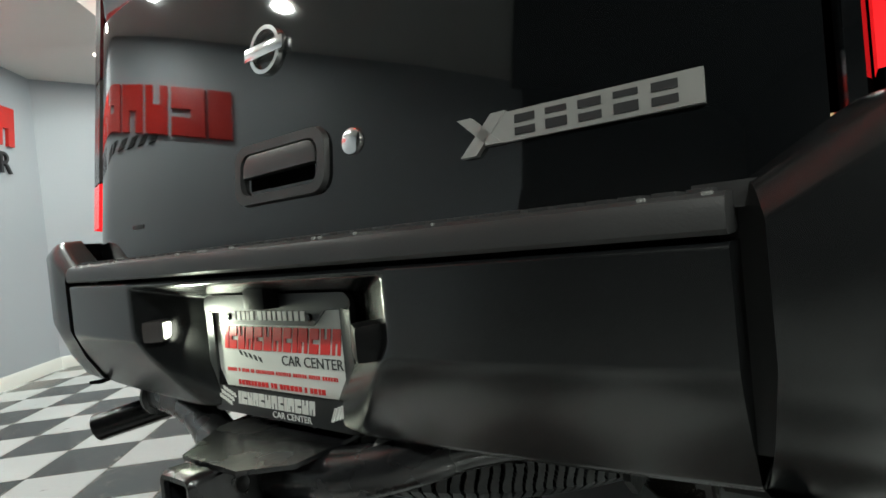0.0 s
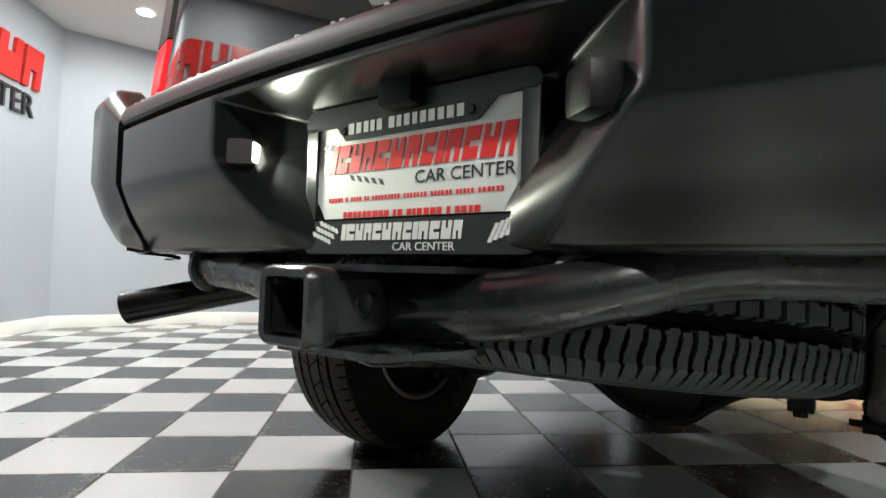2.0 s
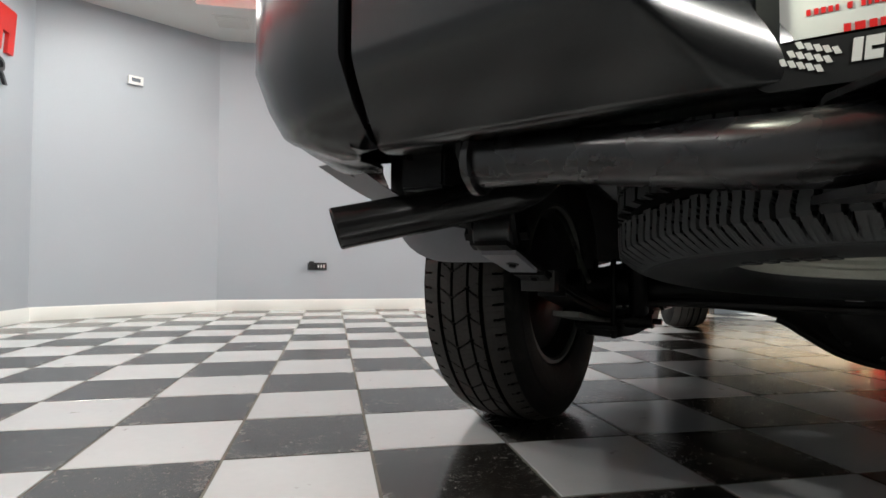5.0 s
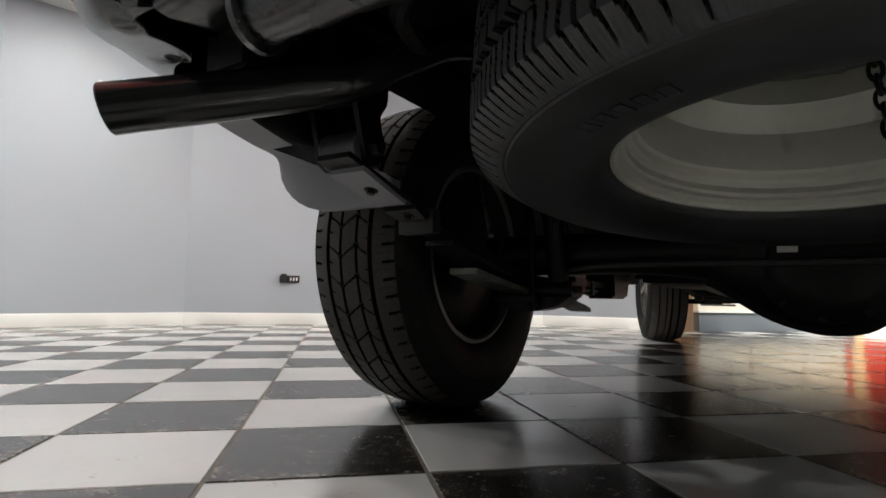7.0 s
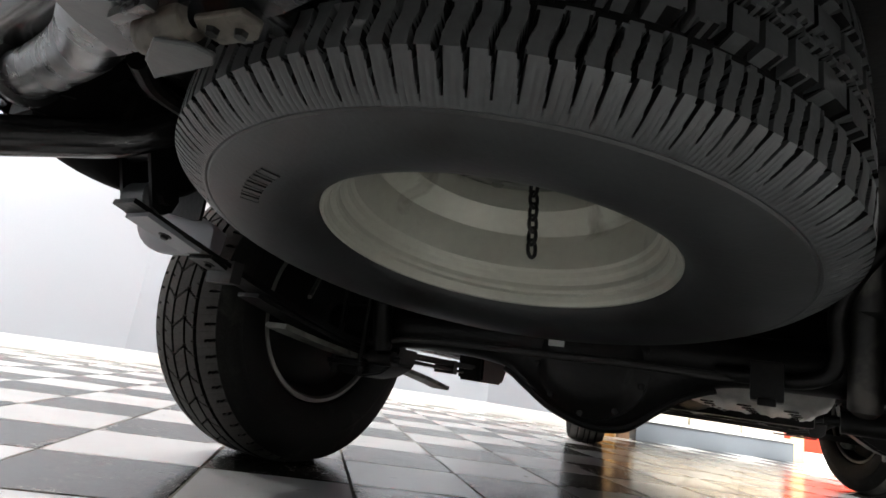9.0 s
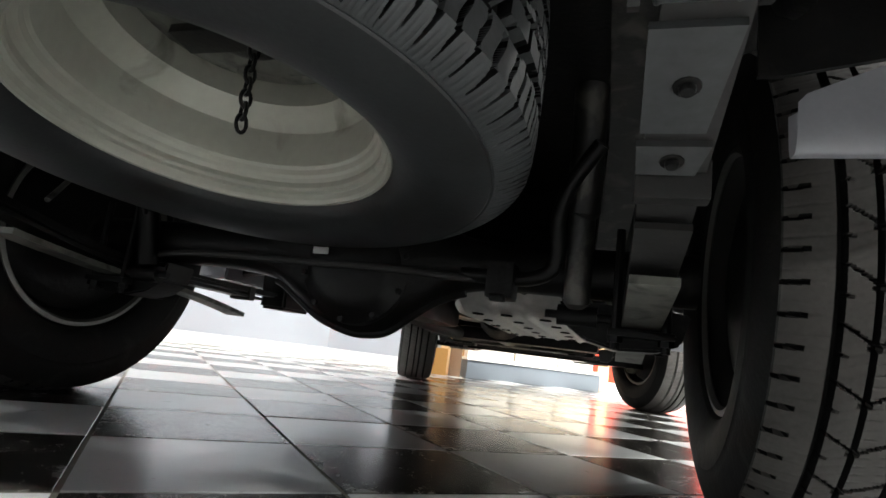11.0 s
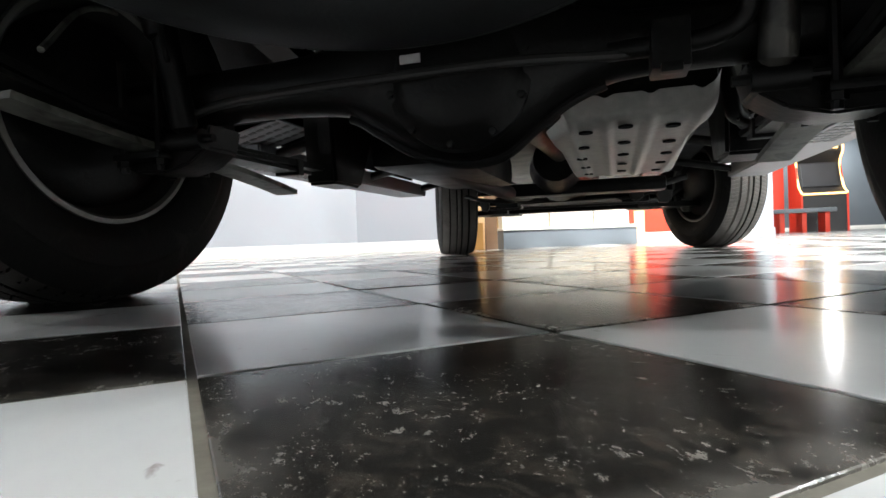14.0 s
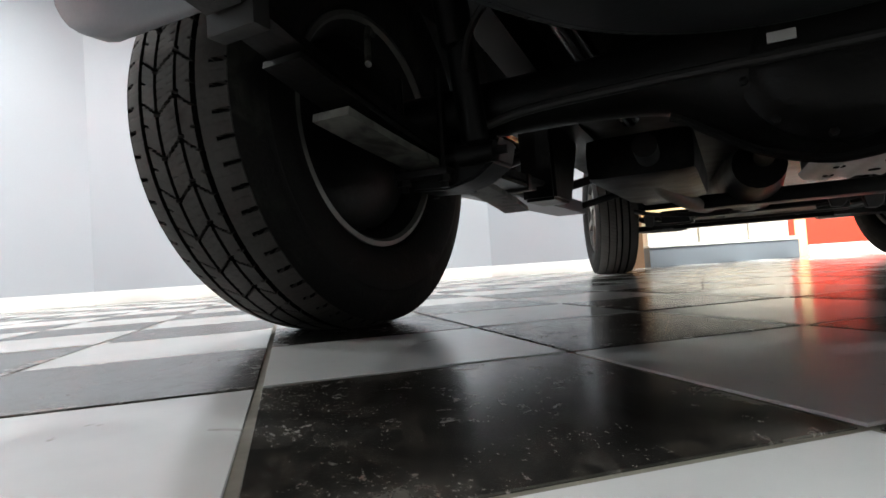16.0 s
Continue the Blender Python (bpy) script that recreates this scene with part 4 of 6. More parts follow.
def tailgate():
    g = new("tailgate")
    g.parent = car
    g["label"] = "glossy slate tailgate"
    bm = bmesh.new()
    rows = []
    for i in range(81):
        x = -0.64 + 1.28 * i / 80
        r = [Vector((x, 0.2, 0.775)), Vector((x, gate_y(x, 0.79) + 0.02, 0.775))]
        for k in range(31):
            z = 0.782 + (1.30 - 0.782) * k / 30
            y = gate_y(x, z)
            r.append(Vector((x, y, z)))
        r.append(Vector((x, gate_y(x, 1.3) + 0.1, 1.31)))
        rows.append(r)
    loft(bm, rows, False)
    cut = [f for f in bm.faces if abs(f.calc_center_median().x - 0.006) < 0.076 and abs(f.calc_center_median().z - 0.892) < 0.022]
    bmesh.ops.delete(bm, geom=cut, context="FACES")
    part("gate_panel", bm, M_PAINT, g, sharp=60)
    bm = bmesh.new()
    box(bm, -0.62, 0.62, 0.10, 0.16, 1.30, 1.78, 0.02, pose(0, 0.0, 0, 0))
    part("rear_window", bm, M_GLASS, g, "dark tinted rear window")
    # handle: rounded surround, cup and pull
    y0 = gate_y(0, 0.895)
    lean = math.degrees(math.atan(0.11))
    hm = pose(0.006, y0, 0.892, -lean)
    def rounded(w, h, r, n=6):
        pts = []
        for cx, cz, a0 in ((w - r, h - r, 0), (-w + r, h - r, 90), (-w + r, -h + r, 180), (w - r, -h + r, 270)):
            for k in range(n + 1):
                a = math.radians(a0 + 90 * k / n)
                pts.append((cx + r * math.cos(a), cz + r * math.sin(a)))
        return pts
    bm = bmesh.new()
    o1, o2, i1, i2 = rounded(0.103, 0.047, 0.028), rounded(0.1, 0.044, 0.026), rounded(0.086, 0.031, 0.02), rounded(0.08, 0.026, 0.018)
    loft(bm, [[hm @ Vector((u, 0.002, v)) for u, v in o1], [hm @ Vector((u, -0.008, v)) for u, v in o2], [hm @ Vector((u, -0.008, v)) for u, v in i1], [hm @ Vector((u, 0.04, v)) for u, v in i2]], True)
    part("gate_handle", bm, M_STEP, g, "dark plastic gate handle")
    bm = bmesh.new()
    loft(bm, [[hm @ Vector((u, 0.041, v)) for u, v in i2], [hm @ Vector((u * 0.98, 0.0415, v * 0.98)) for u, v in i2]], True, True)
    part("handle_cup", bm, M_HOUSING_SHADE, g)
    bm = bmesh.new()
    pts = [(u, v) for u, v in rounded(0.083, 0.029, 0.02) if True]
    upper = [(u, max(v, -0.004 + 0.1 * (u + 0.08) * 0.12)) for u, v in pts]
    loft(bm, [[hm @ Vector((u, 0.004, v)) for u, v in upper], [hm @ Vector((u * 0.97, -0.0065, v)) for u, v in upper], [hm @ Vector((u * 0.9, -0.0075, v * 0.9)) for u, v in upper]], True, True)
    part("handle_pull", bm, M_STEP, g)
    bm = bmesh.new()
    ym = gate_y(0.15, 0.905)
    lathe(bm, [(0.0, 0.006), (0.011, 0.006), (0.0165, 0.004), (0.019, -0.002), (0.019, -0.006)], 28, pose(0.152, ym, 0.905, -lean) @ Matrix.Rotation(math.radians(-90), 4, "Z"))
    part("lock", bm, M_CHROME, g, "chrome key lock")
    bm = bmesh.new()
    lathe(bm, [(0.028, 0.0), (0.0295, 0.007), (0.0355, 0.007), (0.037, 0.0)], 48, pose(-0.020, gate_y(0, 1.07), 1.07, -lean) @ Matrix.Rotation(math.radians(-90), 4, "Z"))
    box(bm, -0.045, 0.045, -0.0095, 0.0, -0.010, 0.010, 0.003, pose(-0.020, gate_y(0, 1.07), 1.07, -lean))
    part("maker_badge", bm, M_CHROME, g, "chrome ring badge with a bar")
    # model badge as plain blocks on a satin strip
    yb = gate_y(0.45, 0.895)
    yaw = math.degrees(math.atan2(gate_y(0.58, 0.9) - gate_y(0.32, 0.9), 0.26))
    bmx = pose(0.450, yb - 0.002, 0.873, -lean, 0, yaw)
    bm = bmesh.new()
    prism(bm, [(-0.105, -0.010), (0.108, -0.010), (0.108, 0.0205), (-0.088, 0.0205)], "y", -0.004, 0.003, bmx)
    prism(bm, [(-0.130, -0.019), (-0.111, -0.019), (-0.075, 0.022), (-0.092, 0.022)], "y", -0.006, 0.003, bmx)
    prism(bm, [(-0.133, 0.022), (-0.116, 0.022), (-0.080, -0.010), (-0.098, -0.010)], "y", -0.006, 0.003, bmx)
    part("model_badge", bm, M_BADGE, g, "satin silver model badge strip")
    for k in range(5):
        bm = bmesh.new()
        x = -0.066 + 0.033 * k
        box(bm, x, x + 0.022, -0.0048, -0.003, -0.005, 0.0025 + 0.002 * (k % 2), 0, bmx)
        box(bm, x, x + 0.022, -0.0048, -0.003, 0.0075 + 0.002 * (k % 2), 0.0155, 0, bmx)
        part("badge_block", bm, M_BLKPLAS, g)
    # drain slot and dark chips
    bm = bmesh.new()
    box(bm, -0.445, -0.405, gate_y(-0.42, 0.85) - 0.003, gate_y(-0.42, 0.85) + 0.01, 0.845, 0.853, 0.003)
    part("drain_slot", bm, M_BLKPLAS, g)
    return g


tailgate()


def tail_lamp(s):
    t = new("tail_lamp")
    t.parent = car
    t["label"] = "red tail lamp, lit, with a clear upper lens"
    for nm, z0, z1, mt in (("red_lens", 0.868, 0.966, M_TAIL), ("clear_lens", 0.97, 1.2, M_CLEARLENS), ("upper_lens", 1.204, 1.42, M_TAIL2)):
        bm = bmesh.new()
        rings = []
        for k in range(7):
            z = z0 + (z1 - z0) * k / 6
            y = gate_y(0.62, z) + 0.01
            rings.append([Vector((s * x, yy, z)) for x, yy in ((0.670, y + 0.05), (0.671, y + 0.012), (0.684, y + 0.006), (0.76, y + 0.026), (0.82, y + 0.075), (0.86, y + 0.14), (0.872, y + 0.24))])
        loft(bm, rings, False)
        part(nm, bm, mt, t)
    bm = bmesh.new()   # painted corner between gate and lamp
    rings = []
    for k in range(12):
        z = 0.79 + 0.6 * k / 11
        y = gate_y(0.62, z) + 0.012
        rings.append([Vector((s * x, yy, z)) for x, yy in ((0.645, y + 0.06), (0.646, y + 0.006), (0.652, y), (0.664, y + 0.004), (0.668, y + 0.04))])
    loft(bm, rings, False)
    part("corner_panel", bm, M_PAINT, car)


tail_lamp(-1)
tail_lamp(1)


def body_shell():
    """Sides with wheel arches, floor pan, roof and pillars."""
    for s in (-1, 1):
        pts = [(0.30, 0.80), (0.30, 1.20), (0.36, 1.80), (2.6, 1.84), (3.1, 1.25), (4.42, 1.15), (4.48, 0.62), (4.08, 0.52)]
        for k in range(13):
            a = math.radians(5 + 170 * k / 12)
            pts.append((FRONT_Y + 0.46 * math.cos(a), AX_Z + 0.07 + 0.44 * math.sin(a)))
        pts += [(3.1, 0.44), (1.42, 0.44)]
        for k in range(13):
            a = math.radians(5 + 150 * k / 12)
            pts.append((AX_Y + 0.47 * math.cos(a), AX_Z + 0.09 + 0.44 * math.sin(a)))
        pts += [(0.40, 0.62)]
        bm = bmesh.new()
        prism(bm, pts, "x", s * 0.90, s * 0.87)
        part("side_panel", bm, M_PAINT, car, "slate painted body side", sharp=30)
        bm = bmesh.new()   # rear quarter behind the lamp
        loft(bm, [[Vector((s * x, y, z)) for x, y in ((0.82, 0.28), (0.86, 0.3), (0.9, 0.36), (0.9, 0.5))] for z in (0.8, 1.0, 1.3, 1.78)], False)
        part("rear_quarter", bm, M_PAINT, car)
        bm = bmesh.new()   # ledge between bumper cap and gate
        prism(bm, [(0.55, 0.0), (0.62, -0.01), (0.78, 0.06), (0.88, 0.2), (0.88, 0.4), (0.55, 0.4)], "z", 0.775, 0.795, Matrix.Diagonal((s, 1, 1, 1)))
        part("corner_ledge", bm, M_STEP, car)
        for yc, r in ((AX_Y, 0.45), (FRONT_Y, 0.44)):   # wheel arch liners
            bm = bmesh.new()
            rings = []
            for k in range(15):
                a = math.radians(0 + 138 * k / 14)
                p = (yc + r * math.cos(a), AX_Z + 0.06 + r * math.sin(a))
                rings.append([Vector((s * 0.87, *p)), Vector((s * 0.60, *p))])
            loft(bm, rings, False)
            part("arch_liner", bm, M_FRAME, car)
    bm = bmesh.new()
    prism(bm, [(0.12, 0.62), (0.12, 0.78), (4.4, 0.78), (4.4, 0.46), (1.45, 0.46), (1.3, 0.62)], "x", -0.62, 0.62)
    part("floor_pan", bm, M_FRAME, car, "black painted floor pan")
    bm = bmesh.new()
    prism(bm, [(0.36, 1.82), (0.3, 1.3), (0.28, 1.1), (0.5, 1.1), (0.6, 1.7), (2.5, 1.72), (3.0, 1.2), (4.4, 1.1), (4.42, 1.16), (3.1, 1.26), (2.6, 1.85)], "x", -0.87, 0.87)
    part("roof", bm, M_PAINT, car)
    bm = bmesh.new()
    prism(bm, [(4.3, 0.42), (4.3, 0.62), (4.52, 0.66), (4.5, 0.46)], "x", -0.85, 0.85)
    part("front_bumper", bm, M_BUMPER, car)


body_shell()

# ---------------------------------------------------------------- tow hitch
def hitch():
    h = new("tow_hitch")
    h.parent = car
    h["label"] = "glossy black receiver tow hitch"
    # receiver: square tube with a collar
    bm = bmesh.new()
    def sq(y, r):
        return [Vector((sx * r, y, 0.497 + sz * r)) for sx, sz in ((-1, -1), (1, -1), (1, 1), (-1, 1))]
    loft(bm, [sq(0.1, 0.0235), sq(-0.146, 0.0235), sq(-0.146, 0.0285), sq(0.12, 0.0285)], True, True)
    bmesh.ops.bevel(bm, geom=[e for e in bm.edges if abs((e.verts[0].co - e.verts[1].co).normalized().y) > 0.9], offset=0.005, segments=3, affect="EDGES")
    part("receiver", bm, M_GLOSSBLK, h, "square receiver tube", sharp=40)
    bm = bmesh.new()
    def rr(y, r, c=0.011):
        out = []
        for cx, cz, a0 in ((1, 1, 0), (-1, 1, 90), (-1, -1, 180), (1, -1, 270)):
            for k in range(5):
                a = math.radians(a0 + 90 * k / 4)
                out.append(Vector((cx * (r - c) + c * math.cos(a), y, 0.497 + cz * (r - c) + c * math.sin(a))))
        return out
    loft(bm, [rr(-0.12, 0.028), rr(-0.122, 0.034), rr(-0.14, 0.0355), rr(-0.15, 0.0345), rr(-0.154, 0.032), rr(-0.153, 0.0255, 0.004), rr(-0.09, 0.0235, 0.004)], True)
    part("collar", bm, M_GLOSSBLK, h, "welded collar round the receiver mouth", sharp=40)
    for s in (1, -1):
        bm = bmesh.new()
        lathe(bm, [(0.0, 0.0004), (0.0075, 0.0004), (0.0095, 0.0015), (0.0115, 0.0)], 20, pose(s * 0.0285, -0.085, 0.499) @ pose(0, 0, 0, 0, 0, 0 if s > 0 else 180))
        part("pin_hole", bm, M_BLKPLAS, h, "dark hitch pin hole")
    bm = bmesh.new()   # gusset plates over and under the tube
    prism(bm, [(-0.118, 0.06), (-0.105, -0.03), (-0.045, -0.118), (0.072, -0.118), (0.122, -0.075), (0.122, 0.06)], "z", 0.5285, 0.5345)
    prism(bm, [(-0.115, 0.0), (-0.10, -0.04), (-0.055, -0.115), (0.066, -0.112), (0.106, -0.035), (0.108, 0.0), (0.06, 0.006), (-0.05, 0.004)], "z", 0.452, 0.459)
    part("gusset_plate", bm, M_GLOSSBLK, h, "black steel gusset plates")
    bm = bmesh.new()
    box(bm, 0.06, 0.095, -0.10, -0.085, 0.459, 0.466, 0.003)
    part("chain_loop", bm, M_GLOSSBLK, h)
    # cross tube, bent up towards the frame rails
    for s in (-1, 1):
        bm = bmesh.new()
        if s > 0:
            pts = smooth_path([(0.0, -0.03, 0.494), (0.07, -0.028, 0.496), (0.15, -0.010, 0.503), (0.22, 0.020, 0.520), (0.275, 0.052, 0.536), (0.33, 0.082, 0.543), (0.40, 0.095, 0.544), (0.462, 0.095, 0.544)], 6)
        else:
            pts = smooth_path([(0.0, -0.03, 0.494), (-0.07, -0.026, 0.494), (-0.15, -0.005, 0.498), (-0.24, 0.025, 0.510), (-0.33, 0.045, 0.521), (-0.40, 0.054, 0.525), (-0.462, 0.056, 0.526)], 6)
        tube(bm, pts, [0.034 - 0.004 * min(1, k / 24) for k in range(len(pts))], 24)
        part("cross_tube", bm, M_GLOSSBLK, h, "thick bent black cross tube")
        bm = bmesh.new()
        lathe(bm, [(0.03, -0.006), (0.039, -0.004), (0.039, 0.004), (0.03, 0.006)], 28, pose(s * 0.452, pts[-1].y, pts[-1].z))
        part("tube_flange", bm, M_GLOSSBLK, h)
        bm = bmesh.new()
        prism(bm, [(0.03, 0.535), (0.05, 0.515), (0.12, 0.53), (0.18, 0.6), (0.03, 0.6)], "x", s * 0.463, s * 0.47)
        part("side_bracket", bm, M_FRAME, h)
    bm = bmesh.new()   # folded chain bracket under the gusset
    prism(bm, [(-0.070, 0.008), (-0.004, 0.010), (0.008, 0.002), (0.004, -0.012), (-0.018, -0.026), (-0.050, -0.012)], "z", 0.4285, 0.4325)
    bmesh.ops.bevel(bm, geom=list(bm.edges), offset=0.0012, segments=1, affect="EDGES")
    part("chain_plate", bm, M_PAD, h, "dusty steel chain plate")
    bm = bmesh.new()
    rings = []
    for k in range(11):
        t = math.pi * k / 10
        rings.append([Vector((x, -0.014 - 0.0135 * math.cos(t) * w, 0.452 - 0.0205 * math.sin(t) * w)) for x, w in ((-0.056, 0.55), (-0.052, 0.95), (-0.045, 1.0), (-0.008, 1.0), (-0.001, 0.92), (0.002, 0.5))])
    loft(bm, rings, False)
    part("chain_bracket", bm, M_RUSTY, h, "bent dusty bracket")
    bm = bmesh.new()
    box(bm, -0.056, -0.012, -0.040, -0.031, 0.444, 0.452, 0.002)
    part("weld_bead", bm, M_GLOSSBLK, h)
    bm = bmesh.new()
    prism(bm, [(0.004, 0.008), (0.034, 0.012), (0.050, 0.002), (0.048, -0.014), (0.010, -0.020), (0.0, -0.008)], "z", 0.4415, 0.4465)
    bmesh.ops.bevel(bm, geom=list(bm.edges), offset=0.0012, segments=1, affect="EDGES")
    part("hitch_tab", bm, M_RUSTY, h, "rust-stained bolt tab")
    for x, y in ((0.014, -0.008), (0.031, 0.001)):
        bm = bmesh.new()
        lathe(bm, [(0.0, 0.004), (0.0042, 0.004), (0.005, 0.0)], 6, pose(x, y, 0.4415) @ Matrix.Rotation(math.radians(90), 4, "Y"))
        part("tab_bolt", bm, M_FRAME, h)
    bm = bmesh.new()   # torn label wrapped over the tube
    rings = []
    for k in range(19):
        t = k / 18
        x = 0.20 + 0.105 * t
        c = Vector((x, 0.010 + 0.062 * t, 0.515 + 0.026 * t))
        lo, hi = 0.35 + 0.12 * math.sin(9 * t), 1.25 + 0.2 * math.sin(13 * t + 1)
        rings.append([c + Vector((-0.018, -0.0275 * math.cos(a), 0.0335 * math.sin(a))) for a in [lo + (hi - lo) * q / 6 for q in range(7)]])
    loft(bm, rings, False)
    part("tube_label", bm, M_LABEL, h, "torn scuffed label round the tube")
    bm = bmesh.new()   # printed paper end of the label
    rings = []
    for k in range(5):
        x = 0.288 + 0.004 * k
        c = Vector((x, 0.0605 + 0.45 * (x - 0.288), 0.5385 + 0.12 * (x - 0.288)))
        rings.append([c + Vector((0, -0.0322 * math.cos(a), 0.0328 * math.sin(a))) for a in [-0.15 + 0.02 * (k % 2) + 0.75 * q / 6 for q in range(7)]])
    loft(bm, rings, False)
    part("label_print", bm, M_STICKER, h, "pale printed end of the label")
    return h


hitch()

# ---------------------------------------------------------------- frame rails, leaf springs, axle, shocks
def chassis(s):
    # dust on the right; the left gets near-black in place of its shade
    dusty = M_DUSTY if s > 0 else M_HOUSING_SHADE
    x = s * 0.535
    bm = bmesh.new()
    rail = [(s * 0.50, 0.1, 0.63), (s * 0.50, 0.35, 0.655), (s * 0.50, 0.6, 0.66), (s * 0.50, 0.9, 0.65), (s * 0.48, 1.3, 0.56), (s * 0.46, 1.7, 0.49), (s * 0.45, 3.0, 0.47), (s * 0.42, 4.3, 0.52)]
    pts = smooth_path(rail, 5)
    rings = []
    for p in pts:
        rings.append([p + Vector((dx, 0, dz)) for dx, dz in ((-0.035, -0.05), (0.035, -0.05), (0.035, 0.05), (-0.035, 0.05))])
    loft(bm, rings, True, True)
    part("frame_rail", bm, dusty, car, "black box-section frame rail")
    sp = new("leaf_spring")
    sp.parent = car
    sp["label"] = "dusty grey steel leaf spring pack"
    def leaf(name, y0, z0, ymid, zmid, y1, z1, width=0.058, thick=0.008):
        bm = bmesh.new()
        pts = []
        for k in range(15):
            t = k / 14
            y = y0 + (y1 - y0) * t
            if y <= ymid:
                q = (y - y0) / (ymid - y0)
                z = z0 + (zmid - z0) * (1 - (1 - q) ** 1.35)
            else:
                q = (y1 - y) / (y1 - ymid)
                z = z1 + (zmid - z1) * (1 - (1 - q) ** 1.6)
            pts.append((x, y, z))
        strip_along(bm, pts, width, thick)
        # left leaves take a blacker steel, standing in for shade
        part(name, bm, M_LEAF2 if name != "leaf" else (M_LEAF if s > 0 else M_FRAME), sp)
    leaf("leaf", 0.25, 0.438, AX_Y, 0.298, 1.52, 0.30)
    leaf("leaf", 0.46, 0.378, AX_Y, 0.289, 1.42, 0.293)
    leaf("leaf", 0.52, 0.346, AX_Y, 0.280, 1.36, 0.276)
    leaf("overload_leaf", 0.604, 0.301, AX_Y, 0.266, 1.285, 0.222, 0.058, 0.011)
    bm = bmesh.new()
    box(bm, x - 0.05, x + 0.05, AX_Y - 0.07, AX_Y + 0.07, 0.246, 0.258, 0.004)
    part("clamp_plate", bm, M_FRAME, sp)
    bm = bmesh.new()
    prism(bm, [(s * px, pz) for px, pz in ((0.405, 0.30), (0.61, 0.292), (0.597, 0.2425), (0.565, 0.228), (0.50, 0.224), (0.45, 0.236), (0.415, 0.26))], "y", AX_Y - 0.04, AX_Y + 0.045)
    bmesh.ops.bevel(bm, geom=list(bm.edges), offset=0.004, segments=2, affect="EDGES")
    part("spring_seat", bm, M_FRAME, sp, "black forged spring seat")
    for dy in (-0.055, 0.055):
        for dx in (-0.038, 0.038):
            bm = bmesh.new()
            tube(bm, [(x + dx, AX_Y + dy, 0.226), (x + dx, AX_Y + dy, 0.42)], 0.007, 8)
            tube(bm, [(x + dx, AX_Y + dy, 0.236), (x + dx, AX_Y + dy, 0.248)], 0.012, 6)
            part("u_bolt", bm, M_FRAME, sp)
    for yc, zc in ((0.458, 0.374), (1.30, 0.285)):
        bm = bmesh.new()
        box(bm, x - 0.034, x + 0.034, yc - 0.012, yc + 0.012, zc - 0.02, zc + 0.02, 0.003, None)
        part("leaf_clip", bm, M_LEAF, sp)
    # rear shackle with bushings
    sh = new("shackle")
    sh.parent = car
    bm = bmesh.new()
    bx, by, bz = (0.528, 0.25, 0.449) if s > 0 else (-0.541, 0.289, 0.455)
    lathe(bm, [(0.0, -0.029), (0.017, -0.029), (0.0222, -0.027), (0.0228, -0.025), (0.0215, -0.022), (0.0215, 0.022), (0.0228, 0.025), (0.0222, 0.027), (0.017, 0.029), (0.0, 0.029)], 28, pose(bx, by, bz) @ Matrix.Scale(1.0 if s > 0 else 1.22, 4))
    part("bushing", bm, M_PAD, sh, "round grey spring bushing")
    for dx in (-0.0315, 0.0315):
        bm = bmesh.new()
        lathe(bm, [(0.0, -0.0025), (0.017, -0.0025), (0.0185, 0.0), (0.017, 0.0025), (0.0, 0.0025)], 20, pose(bx + dx, by, bz))
        part("washer", bm, M_LEAF2, sh, "pale dusty washer")
    for dx in (-0.047, 0.047):
        bm = bmesh.new()
        prism(bm, [(0.20, 0.54), (0.235, 0.43), (0.25, 0.422), (0.268, 0.43), (0.275, 0.45), (0.25, 0.54)], "x", -0.004, 0.004, Matrix.Translation((bx + dx * 0.85, by - 0.25, bz - 0.449)))
        part("shackle_plate", bm, dusty, sh)
        bm = bmesh.new()
        lathe(bm, [(0.0, 0.014), (0.012, 0.013), (0.0135, 0.0)], 6, pose(bx + dx * 0.94, by, bz, 0, 0, 0 if dx > 0 else 180))
        part("nut", bm, dusty, sh)
    bm = bmesh.new()
    box(bm, bx - 0.042, bx + 0.042, by - 0.08, by + 0.01, 0.53, 0.66, 0.012)
    part("hanger", bm, M_FRAME, sh)
    # bolted pads under the first leaf
    for y0, y1 in ((0.272, 0.384), (0.398, 0.442)):
        yc, h = (y0 + y1) / 2, (y1 - y0) / 2
        zc = 0.4155 - 0.272 * (yc - 0.318)
        m = pose(x - s * 0.004, yc, zc - 0.0035, -15.2)
        bm = bmesh.new()
        prism(bm, [(-0.032, -h), (0.030, -h), (0.022, h), (-0.030, h)], "z", -0.0045, 0.003, m)
        # left pads painted to their light: first as lit, second as shaded
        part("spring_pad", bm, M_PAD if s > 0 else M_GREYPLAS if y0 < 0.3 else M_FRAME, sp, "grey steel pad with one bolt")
        bm = bmesh.new()
        lathe(bm, [(0.0, 0.0065), (0.0055, 0.0065), (0.0065, 0.004), (0.0065, 0.0015), (0.0105, 0.0012), (0.011, 0.0)], 12, m @ pose(0, 0, -0.0045) @ Matrix.Rotation(math.radians(90), 4, "Y"))
        part("pad_bolt", bm, M_FRAME, sp)
    bm = bmesh.new()
    lathe(bm, [(0.0, -0.036), (0.012, -0.036), (0.016, -0.032), (0.016, 0.032), (0.012, 0.036), (0.0, 0.036)], 24, pose(bx, by - 0.026, bz + 0.072))
    # left bushing near-black for the shade under the hanger
    part("upper_bushing", bm, M_FRAME if s > 0 else M_HOUSING_SHADE, sh, "dark upper bushing under the hanger")
    # front hanger bracket
    bm = bmesh.new()
